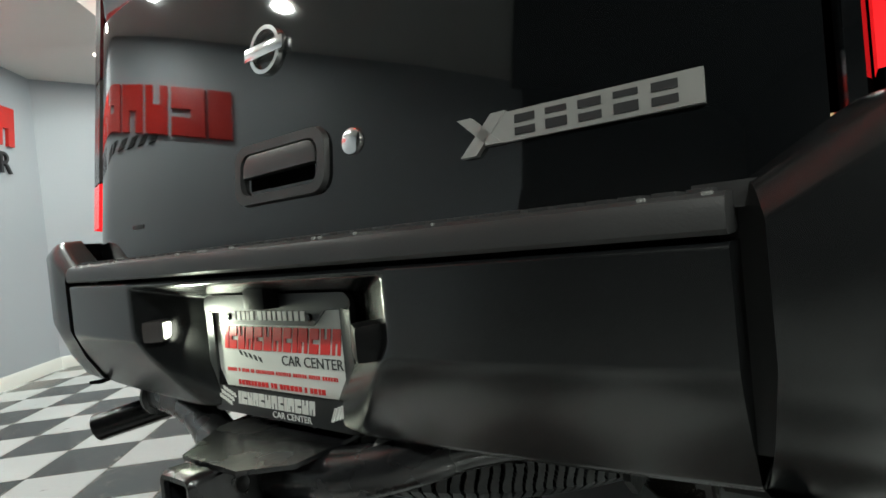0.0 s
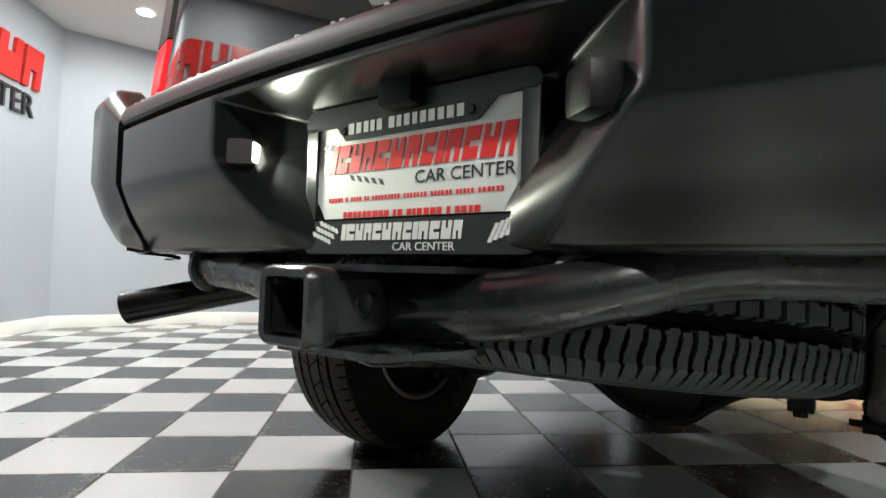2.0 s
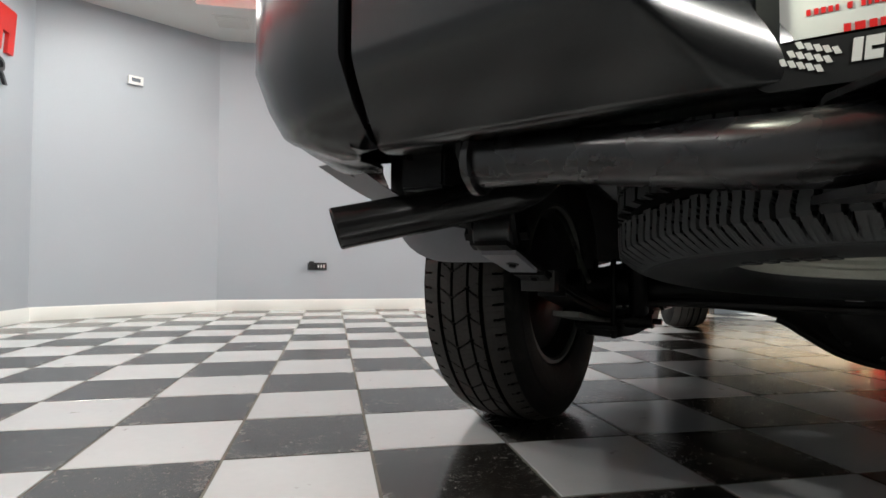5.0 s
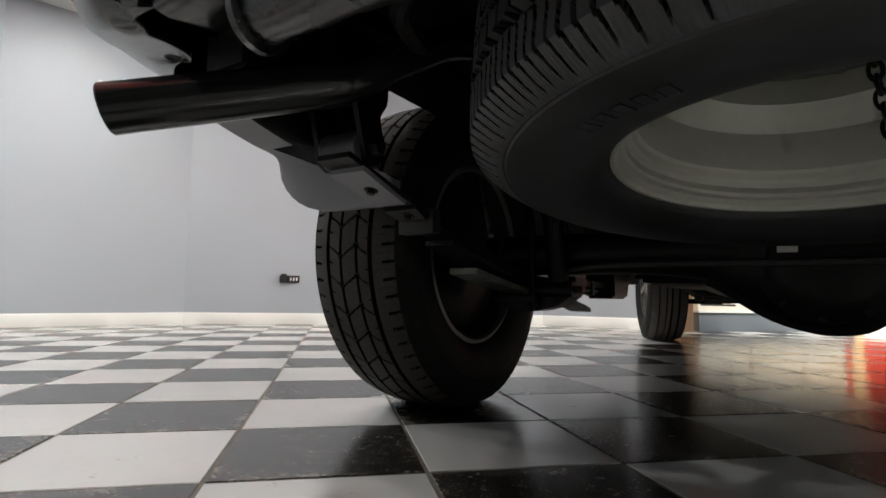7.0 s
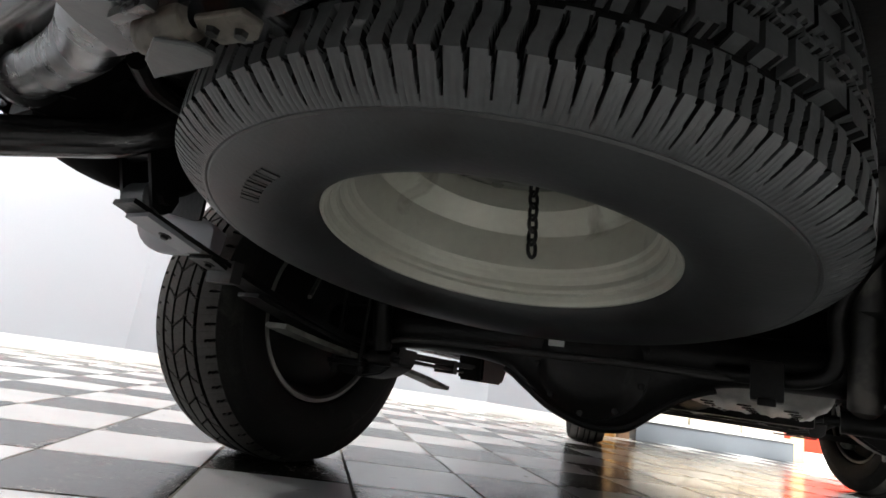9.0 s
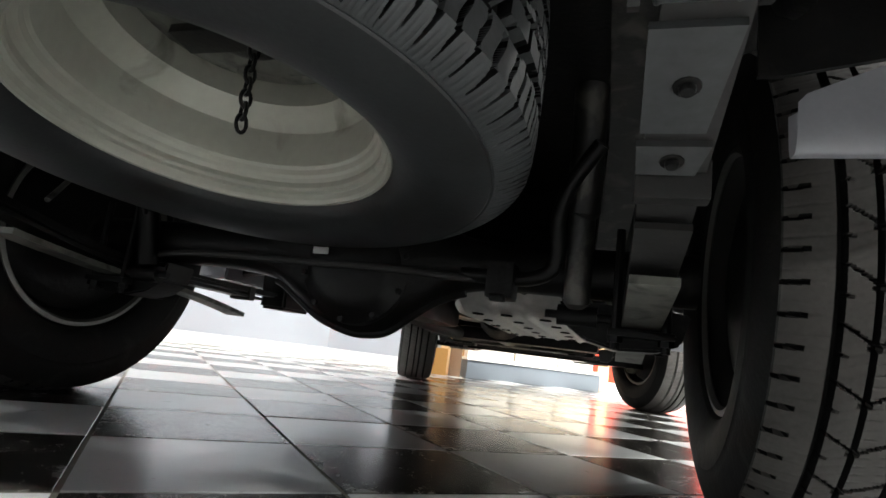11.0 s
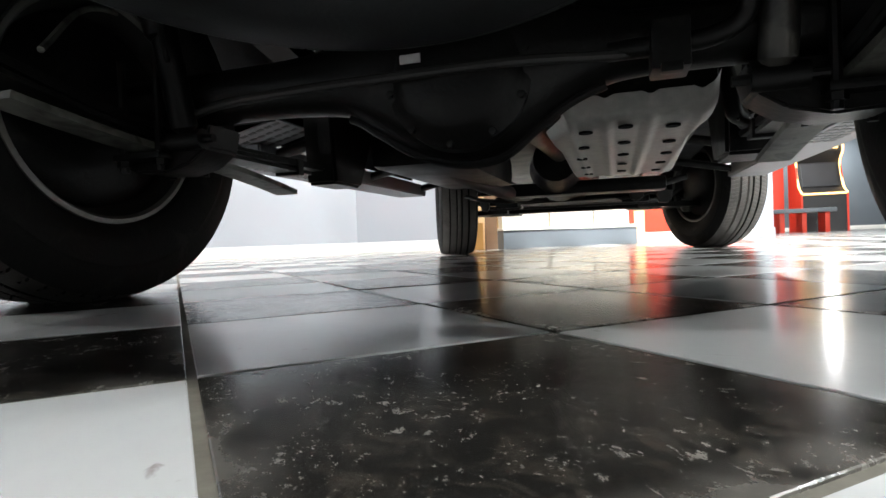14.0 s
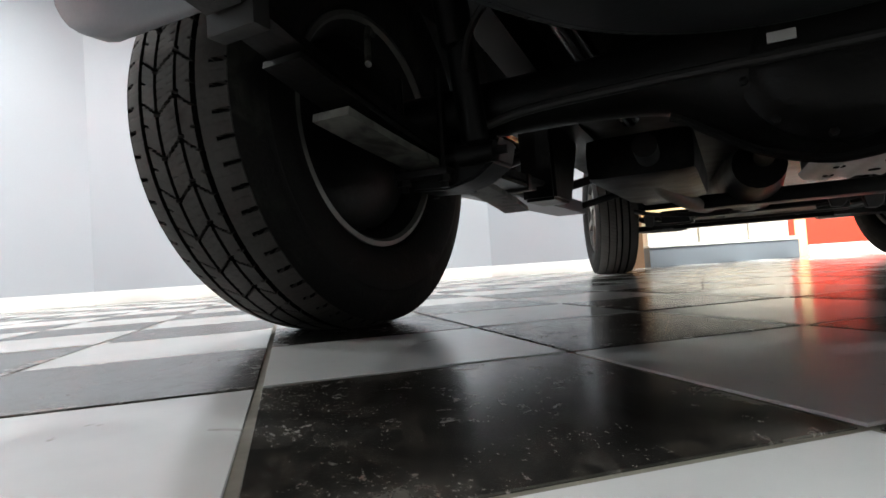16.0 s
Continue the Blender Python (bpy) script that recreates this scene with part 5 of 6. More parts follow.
    prism(bm, [(1.44, 0.255), (1.60, 0.255), (1.70, 0.42), (1.70, 0.5), (1.42, 0.5)], "x", x - 0.045 + s * -0.01, x + 0.045 + s * -0.01)
    bmesh.ops.bevel(bm, geom=list(bm.edges), offset=0.008, segments=2, affect="EDGES")
    part("spring_bracket", bm, M_FRAME, car)
    # shock absorber
    sa = new("shock_absorber")
    sa.parent = car
    bm = bmesh.new()
    tube(bm, [(s * 0.434, 0.835, 0.285), (s * 0.434, 0.832, 0.292), (s * 0.435, 0.79, 0.46)], [0.014, 0.0215, 0.0215], 24)
    part("body", bm, dusty, sa)
    bm = bmesh.new()
    tube(bm, [(s * 0.435, 0.795, 0.43), (s * 0.436, 0.794, 0.432), (s * 0.438, 0.73, 0.66)], [0.022, 0.0265, 0.0265], 24)
    part("sleeve", bm, dusty, sa)
    bm = bmesh.new()
    tube(bm, [(s * 0.405, 0.842, 0.272), (s * 0.468, 0.842, 0.272)], 0.017, 16)
    tube(bm, [(s * 0.385, 0.842, 0.272), (s * 0.49, 0.842, 0.272)], 0.007, 10)
    part("eye", bm, M_FRAME, sa)


chassis(-1)
chassis(1)


def axle():
    a = new("rear_axle")
    a.parent = car
    a["label"] = "black banjo rear axle with round cover"
    bm = bmesh.new()   # housing silhouette, deep in the middle
    prof = [(-0.62, 0.046), (-0.35, 0.045), (-0.24, 0.048), (-0.155, 0.060), (-0.106, 0.089), (-0.049, 0.124), (0.017, 0.1445), (0.062, 0.145), (0.098, 0.135), (0.143, 0.100), (0.187, 0.070), (0.236, 0.051), (0.285, 0.044), (0.35, 0.043), (0.62, 0.045)]
    pts = smooth_path([(x, r, 0) for x, r in prof], 4)
    rings = []
    for p in pts:
        ry = 0.048 + 0.33 * max(0, p.y - 0.048)
        rings.append([Vector((p.x, AX_Y - 0.004 + ry * math.cos(t), AX_Z - 0.008 + p.y * math.sin(t))) for t in [2 * math.pi * k / 28 for k in range(28)]])
    loft(bm, rings, True, True)
    part("housing", bm, M_FRAME, a, sharp=60)
    bm = bmesh.new()   # raised seam along the lower edge
    seam = [p for p in pts if -0.17 < p.x < 0.24]
    tube(bm, [(p.x, AX_Y - 0.012, AX_Z - 0.008 - p.y - 0.002) for p in seam], 0.0075, 10)
    part("housing_seam", bm, M_FRAME, a)
    bm = bmesh.new()
    lathe(bm, [(0.0, 0.026), (0.04, 0.025), (0.07, 0.022), (0.088, 0.013), (0.096, 0.002), (0.103, -0.001), (0.107, -0.004), (0.109, -0.03)], 56, pose(0.035, AX_Y - 0.066, AX_Z - 0.034) @ Matrix.Rotation(math.radians(-90), 4, "Z"))
    part("diff_cover", bm, M_FRAME, a, "domed round differential cover")
    for k in range(10):
        t = math.radians(36 * k + 12)
        bm = bmesh.new()
        lathe(bm, [(0.0, 0.006), (0.0055, 0.005), (0.006, -0.004)], 6, pose(0.035 + 0.101 * math.cos(t), AX_Y - 0.068, AX_Z - 0.034 + 0.101 * math.sin(t)) @ Matrix.Rotation(math.radians(-90), 4, "Z"))
        part("cover_bolt", bm, M_FRAME, a)
    bm = bmesh.new()
    tube(bm, smooth_path([(-0.42, 0.84, 0.312), (-0.34, 0.822, 0.3195), (-0.185, 0.806, 0.320), (-0.047, 0.797, 0.318), (0.12, 0.797, 0.318), (0.235, 0.815, 0.3155), (0.30, 0.832, 0.318)], 6), 0.0072, 10)
    part("brake_pipe", bm, M_LEAF, a)
    bm = bmesh.new()
    box(bm, -0.037, -0.007, 0.7995, 0.8025, 0.335, 0.3475, 0.0008)
    part("paper_tag", bm, M_STICKER, a, "small white label on the axle")
    bm = bmesh.new()
    tube(bm, [(0.0, 0.95, 0.36), (0.02, 1.4, 0.39), (0.04, 2.6, 0.43)], 0.035, 18)
    part("drive_shaft", bm, M_FRAME, a)
    bm = bmesh.new()
    tube(bm, smooth_path([(-0.44, 0.86, 0.31), (-0.42, 0.78, 0.40), (-0.36, 0.72, 0.44), (-0.30, 0.72, 0.43), (-0.27, 0.74, 0.40)], 6), 0.005, 8)
    part("brake_hose", bm, M_LEAF, a)
    bm = bmesh.new()
    tube(bm, smooth_path([(0.24, 0.825, 0.322), (0.307, 0.82, 0.322), (0.355, 0.815, 0.322), (0.390, 0.81, 0.336), (0.402, 0.80, 0.368), (0.40, 0.78, 0.42), (0.42, 0.75, 0.47), (0.46, 0.72, 0.52)], 6), 0.0125, 14)
    part("breather_pipe", bm, M_FRAME, a)
    bm = bmesh.new()
    box(bm, 0.29, 0.335, 0.79, 0.85, 0.285, 0.345, 0.005)
    box(bm, 0.300, 0.325, 0.782, 0.80, 0.278, 0.29, 0.003)
    part("pipe_clamp", bm, M_FRAME, a)
    bm = bmesh.new()
    tube(bm, smooth_path([(-0.496, 0.64, 0.368), (-0.60, 0.80, 0.50), (-0.70, 0.98, 0.567), (-0.71, 1.06, 0.54), (-0.697, 1.116, 0.474)], 7), 0.005, 8)
    part("brake_cable", bm, M_LEAF2, a, "dusty parking brake cable")
    return a


axle()


def guard():
    """Fuel tank guard with rows of drain slots, and the tank above it."""
    g = new("tank_guard")
    g.parent = car
    g["label"] = "dull galvanised tank guard plate with drain slots"
    bm = bmesh.new()
    nx, ny = 44, 64
    rows = []
    for j in range(-6, ny + 1):
        y = 1.135 + 0.93 * max(0, j) / ny
        bend = max(0.0, -j / 6)
        t = max(0, j) / ny
        xl = 0.150 - 0.045 * min(1.0, max(0.0, (y - 1.16) / 0.13)) + 0.012 * min(1.0, max(0.0, (y - 1.40) / 0.1)) * (1 - t)
        xr = 0.420 - 0.02 * min(1.0, max(0.0, (y - 1.2) / 0.12)) + 0.035 * t
        r = []
        for i in range(nx + 1):
            f = i / nx
            x = xl + (xr - xl) * f
            z = 0.290
            e = min(1.0, f / 0.07, (1 - f) / 0.07)
            z += 0.024 * (1 - e) ** 2
            for c, wd in ((0.232, 0.012), (0.308, 0.012), (0.39, 0.010), (0.165, 0.009)):
                d = abs(x - c)
                if d < wd:
                    z -= 0.006 * (1 - (d / wd) ** 2)
            if y < 1.175:
                z += 0.012 * ((1.175 - y) / 0.04) ** 1.6
            z += 0.034 * bend
            r.append(Vector((x, y - 0.03 * bend ** 2, z)))
        rows.append(r)
    loft(bm, rows, False)
    part("guard_plate", bm, M_GUARD, g, sharp=60)
    for row in range(5):
        for cx, dy, dx in ((0.193 - 0.014 * min(row, 2), 0.01, 0), (0.266, -0.02, 0), (0.350 + 0.009 * min(row, 2), 0.01, 0)):
            bm = bmesh.new()
            y = 1.178 + row * 0.188 + dy
            pts = [(cx + 0.0135 * math.cos(t), y + 0.0165 * math.sin(t)) for t in [2 * math.pi * k / 18 for k in range(18)]]
            prism(bm, pts, "z", 0.2845, 0.2875)
            # black disc stands in for the dark inside the slot
            part("drain_slot", bm, M_RECESS_SHADE, g)
    bm = bmesh.new()
    box(bm, 0.12, 0.43, 1.17, 2.15, 0.315, 0.50, 0.03)
    part("fuel_tank", bm, M_FRAME, g, "black fuel tank")
    bm = bmesh.new()
    strip_along(bm, [(0.424, 1.30, 0.350), (0.427, 1.30, 0.395), (0.456, 1.30, 0.416)], 0.012, 0.006)
    strip_along(bm, [(0.456, 1.30, 0.416), (0.482, 1.30, 0.412), (0.480, 1.30, 0.370), (0.494, 1.30, 0.306)], 0.012, 0.005)
    part("tank_strap", bm, M_GUARD, g, "pale galvanised tank strap")
    bm = bmesh.new()
    tube(bm, smooth_path([(0.452, 1.29, 0.43), (0.455, 1.26, 0.385), (0.462, 1.26, 0.345), (0.47, 1.28, 0.315), (0.50, 1.34, 0.312), (0.53, 1.5, 0.33)], 6), 0.016, 14)
    part("filler_hose", bm, M_FRAME, g, "black rubber filler hose")
    for q in range(4):
        bm = bmesh.new()
        tube(bm, smooth_path([(0.455 + 0.006 * q, 1.27, 0.318 - 0.005 * q), (0.50, 1.30 + 0.02 * q, 0.312 - 0.004 * q), (0.535, 1.36 + 0.02 * q, 0.35)], 5), 0.0035, 8)
        part("fuel_line", bm, M_LEAF, g)
    return g


guard()


def underbody():
    # gearbox, cross members and other dark forms seen against the light
    bm = bmesh.new()
    tube(bm, [(0.02, 2.35, 0.40), (0.0, 2.6, 0.39), (-0.02, 3.1, 0.40), (-0.02, 3.5, 0.44)], [0.09, 0.12, 0.14, 0.18], 20)
    box(bm, -0.22, 0.45, 2.55, 2.68, 0.27, 0.33, 0.02)
    part("gearbox", bm, M_FRAME, car, "dark gearbox and cross member")
    for y, z, r in ((3.3, 0.29, 0.02), (3.62, 0.27, 0.035)):
        bm = bmesh.new()
        box(bm, -0.42, 0.42, y - 0.05, y + 0.05, z - 0.03, z + 0.04, 0.015)
        part("cross_member", bm, M_FRAME, car)
    for s in (-1, 1):
        bm = bmesh.new()
        prism(bm, [(0.36, 3.30), (0.70, 3.52), (0.70, 3.62), (0.36, 3.85), (0.40, 3.58)], "z", 0.235, 0.265, Matrix.Diagonal((s, 1, 1, 1)))
        part("control_arm", bm, M_FRAME, car)
        bm = bmesh.new()
        tube(bm, [(s * 0.2, 3.74, 0.30), (s * 0.68, 3.70, 0.33)], 0.014, 10)
        part("tie_rod", bm, M_LEAF, car)
    for s in (-1, 1):
        bm = bmesh.new()
        lathe(bm, [(0.0, -0.03), (0.025, -0.03), (0.034, -0.01), (0.034, 0.03), (0.02, 0.05), (0.0, 0.05)], 20, pose(s * 0.64, 3.585, 0.255, 0, 90, 0))
        part("ball_joint", bm, M_LEAF2, car)
        bm = bmesh.new()
        lathe(bm, [(0.018, -0.07), (0.03, -0.06), (0.022, -0.05), (0.033, -0.04), (0.024, -0.03), (0.036, -0.02), (0.027, -0.01), (0.038, 0.0), (0.03, 0.02)], 20, pose(s * 0.34, 3.73, 0.305, 0, 0, 180 if s > 0 else 0))
        part("steering_boot", bm, M_FRAME, car)
        bm = bmesh.new()
        prism(bm, [(0.30, 3.36), (0.44, 3.40), (0.50, 3.50), (0.40, 3.48), (0.30, 3.46)], "z", 0.225, 0.234, Matrix.Diagonal((s, 1, 1, 1)))
        part("arm_bracket", bm, M_LEAF2, car)
    bm = bmesh.new()
    tube(bm, smooth_path([(-0.60, 3.50, 0.34), (-0.52, 3.36, 0.29), (-0.42, 3.30, 0.265), (-0.2, 3.27, 0.262), (0.2, 3.27, 0.262), (0.42, 3.30, 0.265), (0.52, 3.36, 0.29), (0.60, 3.50, 0.34)], 6), 0.0125, 12)
    part("anti_roll_bar", bm, M_LEAF, car, "black bent anti-roll bar")
    bm = bmesh.new()
    prism(bm, [(-0.22, 2.95), (0.24, 2.9), (0.28, 3.2), (0.16, 3.26), (-0.15, 3.25), (-0.26, 3.15)], "z", 0.262, 0.27)
    bmesh.ops.bevel(bm, geom=list(bm.edges), offset=0.003, segments=1, affect="EDGES")
    part("skid_plate", bm, M_LEAF, car, "scuffed grey skid plate")
    bm = bmesh.new()
    tube(bm, smooth_path([(-0.26, 1.45, 0.36), (-0.28, 2.0, 0.32), (-0.2, 2.6, 0.29), (-0.15, 3.2, 0.33)], 6), 0.03, 16)
    part("front_pipe", bm, M_LEAF, car)
    bm = bmesh.new()
    box(bm, -0.43, -0.15, 1.55, 2.35, 0.30, 0.42, 0.04)
    part("front_muffler", bm, M_FRAME, car)
    rj = random.Random(21)
    for k in range(9):
        bm = bmesh.new()
        x, y = -0.46 + 0.115 * k + rj.uniform(-0.03, 0.03), rj.uniform(3.02, 3.32)
        z = 0.262 - rj.uniform(0.0, 0.018)
        w = rj.uniform(0.012, 0.04)
        prism(bm, [(x - w, z + 0.06), (x - 0.6 * w, z), (x + 0.5 * w, z - 0.004), (x + w, z + 0.012), (x + 1.2 * w, z + 0.06)], "y", y, y + rj.uniform(0.02, 0.07))
        bmesh.ops.bevel(bm, geom=list(bm.edges), offset=0.003, segments=1, affect="EDGES")
        part("mount_bracket", bm, M_LEAF2 if k in (2, 6) else M_LEAF, car)
    for x0, x1, y, z, r in ((-0.5, 0.1, 2.9, 0.285, 0.011), (-0.2, 0.5, 3.12, 0.275, 0.008), (0.05, 0.55, 2.75, 0.30, 0.014)):
        bm = bmesh.new()
        tube(bm, smooth_path([(x0, y, z + 0.03), (x0 + 0.2 * (x1 - x0), y - 0.02, z), (x0 + 0.6 * (x1 - x0), y + 0.03, z - 0.006), (x1, y, z + 0.035)], 6), r, 10)
        part("fluid_line", bm, M_LEAF, car)
    # running boards
    for s in (-1, 1):
        rb = new("running_board")
        rb.parent = car
        bm = bmesh.new()
        prism(bm, [(0.76, 0.34), (0.92, 0.34), (0.935, 0.36), (0.92, 0.385), (0.80, 0.40), (0.76, 0.40)], "y", 1.50, 3.02, Matrix.Diagonal((s, 1, 1, 1)))
        bmesh.ops.bevel(bm, geom=list(bm.edges), offset=0.006, segments=2, affect="EDGES")
        part("board", bm, M_GREYPLAS, rb, "grey running board")
        bm = bmesh.new()
        for k in range(9):
            for q in range(3):
                box(bm, s * 0.79 + q * s * 0.03 - 0.012, s * 0.79 + q * s * 0.03 + 0.012, 1.56 + 0.05 * k, 1.59 + 0.05 * k, 0.3385, 0.3405)
        part("perforation", bm, M_BLKPLAS, rb)["kind"] = "stuff"
        pm = pose(s * 0.75, 1.5, 0.41, 0, s * 14, 0)
        bm = bmesh.new()
        box(bm, -0.12, 0.12, -0.1, 0.1, -0.003, 0.003, 0.001, pm)
        part("perforated_panel", bm, M_GREYPLAS, rb, "grey perforated panel")
        bm = bmesh.new()
        for k in range(8):
            for q in range(4):
                box(bm, -0.105 + 0.028 * k, -0.085 + 0.028 * k, -0.08 + 0.045 * q, -0.066 + 0.045 * q, -0.0045, -0.0028, 0, pm)
        part("perforation", bm, M_BLKPLAS, rb)["kind"] = "stuff"
        for y in (1.6, 2.3, 2.95):
            bm = bmesh.new()
            tube(bm, [(s * 0.5, y, 0.43), (s * 0.85, y, 0.36)], 0.018, 12)
            part("bracket", bm, M_FRAME, rb)


underbody()


def exhaust():
    e = new("exhaust")
    e.parent = car
    e["label"] = "black chrome exhaust tail pipe"
    bm = bmesh.new()
    tip, d = Vector((-0.645, 0.011, 0.450)), Vector((0.704, 0.679, 0.208))
    pts = smooth_path([tip + d * 0.13, tip + d * 0.2, tip + d * 0.27, (-0.42, 0.25, 0.55), (-0.38, 0.36, 0.60), (-0.36, 0.6, 0.60), (-0.32, 1.1, 0.50), (-0.28, 1.4, 0.42)], 6)
    tube(bm, pts, 0.0235, 24, caps=False)
    part("tail_pipe", bm, M_EXH, e)
    bm = bmesh.new()
    side = d.cross(Vector((0, 0, 1))).normalized()
    up = side.cross(d)
    def ring(s, r, cut=0.0):
        return [tip + d * (s + cut * r * math.sin(a)) + side * (r * math.cos(a)) + up * (r * math.sin(a)) for a in [2 * math.pi * k / 32 for k in range(32)]]
    loft(bm, [ring(0.27, 0.0235), ring(0.262, 0.026), ring(0.24, 0.0275), ring(0.1, 0.0285), ring(0.03, 0.0285), ring(0.002, 0.029, -0.10), ring(0.0, 0.0275, -0.10), ring(0.03, 0.0265), ring(0.17, 0.0245)], True)
    part("pipe_tip", bm, M_EXH, e, "slant-cut tip with a thin bright rim")
    bm = bmesh.new()
    tube(bm, smooth_path([(-0.30, 0.10, 0.545), (-0.36, 0.16, 0.55), (-0.40, 0.26, 0.56)], 5), 0.012, 10)
    part("pipe_hanger", bm, M_FRAME, e)
    return e


exhaust()
# ---------------------------------------------------------------- far end of the room
def display():
    d = empty("display_counter", "low cream display counter with a grey plinth", "counter", (0, 0, 0))
    a, b = Vector((-0.68, 4.80, 0)), Vector((0.44, 5.84, 0))
    dv = (b - a).normalized()
    ln = (b - a).length
    out = Vector((-dv.y, dv.x, 0))
    m = Matrix(((dv.x, out.x, 0, a.x), (dv.y, out.y, 0, a.y), (0, 0, 1, 0), (0, 0, 0, 1)))
    bm = bmesh.new()
    box(bm, 0, ln, 0.0, 0.12, 0.0, 0.155, 0.004, m)
    part("plinth", bm, M_GREYPANEL, d, "dark grey plinth")
    bm = bmesh.new()
    box(bm, -0.01, ln + 0.01, -0.012, 0.12, 0.157, 0.178, 0.003, m)
    part("ledge", bm, M_TRIM, d, "white ledge")
    for k in range(3):
        bm = bmesh.new()
        box(bm, ln * k / 3 + 0.012, ln * (k + 1) / 3 - 0.012, 0.03, 0.1, 0.18, 0.40, 0.004, m)
        part("lower_panel", bm, M_PALE, d, "off-white lower panel")
        bm = bmesh.new()
        box(bm, ln * k / 3 + 0.012, ln * (k + 1) / 3 - 0.012, 0.03, 0.1, 0.405, 0.95, 0.004, m)
        part("front_panel", bm, M_CREAM, d, "warm cream front panel")
    bm = bmesh.new()
    box(bm, ln - 0.075, ln - 0.015, 0.02, 0.029, 0.19, 0.95, 0.002, m)
    part("red_edge", bm, M_REDWALL, d)
    bm = bmesh.new()
    box(bm, -0.02, ln + 0.02, -0.03, 0.13, 0.952, 0.985, 0.005, m)
    part("top", bm, M_TRIM, d)


display()
bm = bmesh.new()
box(bm, -0.075, 0.075, -0.07, 0.07, 0.0, 0.225, 0.003)
bx = tagged(link_mesh("cardboard_box", bm, M_CARD), "upright orange-brown cardboard box on the floor", "box")
bx.matrix_basis = pose(-0.90, 4.62, 0.001, 0, 0, 20)
bm = bmesh.new()
box(bm, -0.05, 0.05, -0.03, 0.03, 0.0, 0.9, 0.003)
pn = tagged(link_mesh("wood_post", bm, M_WOOD), "brown wooden post beside the counter", "post")
pn.matrix_basis = pose(-0.765, 4.70, 0.0, 0, 0, 20)
# pillar at the opening
bm = bmesh.new()
box(bm, -0.17, 0.17, 0.02, 0.15, 0, 2.4)
box(bm, -0.182, 0.182, 0.008, 0.162, 0, 0.11, 0.003)
pl = tagged(link_mesh("pillar", bm, M_WALL), "pale blue painted pillar at the opening", "pillar", kind="structure")
pl.matrix_basis = pose(1.88, 7.26, 0, 0, 0, 43)
# red wall section in the far room
bm = bmesh.new()
box(bm, 1.4, 3.62, 13.36, 13.46, 0, 2.4)
tagged(link_mesh("wall_far_red", bm, M_REDWALL), "bright red wall of the far room", "wall", kind="structure")


def arcade():
    a = empty("arcade_machine", "dark upright arcade machine with red sides and glowing gold edges", "arcade machine", (4.03, 12.7, 0))
    a.scale = (1.2, 1.2, 1.2)
    gold = material("gold_glow", (1.0, 0.62, 0.2), 0.4, emit=1.5, vary=0.02)
    screen = material("arcade_screen", (0.03, 0.03, 0.033), 0.35, vary=0.1)
    bm = bmesh.new()
    prism(bm, [(-0.32, 0.0), (-0.32, 0.62), (-0.14, 0.72), (-0.02, 1.12), (-0.16, 1.28), (-0.14, 1.46), (0.35, 1.46), (0.35, 0)], "x", -0.3, 0.3)
    part("cabinet", bm, M_BLKPLAS, a, "dark cabinet")
    for s in (-1, 1):
        bm = bmesh.new()
        prism(bm, [(-0.33, 0.0), (-0.33, 0.6), (-0.16, 0.72), (-0.04, 1.12), (-0.18, 1.28), (-0.16, 1.47), (0.355, 1.47), (0.355, 0)], "x", s * 0.302, s * 0.325)
        part("side_panel", bm, M_REDWALL, a, "red side panel")
    bm = bmesh.new()
    for s in (-1, 1):
        tube(bm, smooth_path([(s * 0.31, -0.33, 0.6), (s * 0.31, -0.16, 0.74), (s * 0.31, -0.04, 1.1), (s * 0.31, -0.17, 1.28), (s * 0.31, -0.15, 1.44)], 5), 0.015, 8)
    tube(bm, [(-0.3, -0.33, 0.6), (0.3, -0.33, 0.6)], 0.015, 8)
    part("edge_light", bm, gold, a, "glowing gold edge")
    bm = bmesh.new()
    prism(bm, [(-0.145, 0.73), (-0.03, 1.1), (-0.045, 1.1), (-0.16, 0.73)], "x", -0.25, 0.25)
    part("screen", bm, screen, a)
    bm = bmesh.new()
    box(bm, -0.24, 0.24, -0.19, -0.16, 1.32, 1.4)
    part("marquee", bm, gold, a, "lit yellow marquee")
    # low bench with red legs in front
    bm = bmesh.new()
    box(bm, -0.62, 0.2, -0.3, 0.15, 0.30, 0.36, 0.01)
    be = tagged(link_mesh("bench", bm, M_GREYPANEL), "low dark bench with red legs", "bench")
    be.location = (3.73, 11.87, 0)
    be.scale = (1.2, 1.2, 1.2)
    for x in (-0.5, -0.2, 0.1):
        bm = bmesh.new()
        box(bm, x - 0.03, x + 0.03, -0.22, 0.1, 0.0, 0.30, 0.005)
        part("leg", bm, M_REDWALL, be, "red leg")


arcade()
# small fittings on the walls
def wall_frame(a, b, u, z):
    a, b = Vector((*a, 0)), Vector((*b, 0))
    d = (b - a).normalized()
    out = Vector((-d.y, d.x, 0))
    p = a + d * u
    return Matrix(((d.x, out.x, 0, p.x), (d.y, out.y, 0, p.y), (0, 0, 1, z), (0, 0, 0, 1)))


m = wall_frame((-4.72, 1.28), (-4.40, 2.58), 0.66, 1.875)
th = new("thermostat")
tagged(th, "small white wall thermostat", "thermostat")
th.matrix_basis = m
bm = bmesh.new()
box(bm, -0.055, 0.055, -0.022, 0.0, -0.035, 0.035, 0.004)
part("body", bm, M_PLASTIC, th)
bm = bmesh.new()
box(bm, -0.032, 0.032, -0.0235, -0.021, -0.013, 0.017)
part("display", bm, M_GREYPANEL, th)
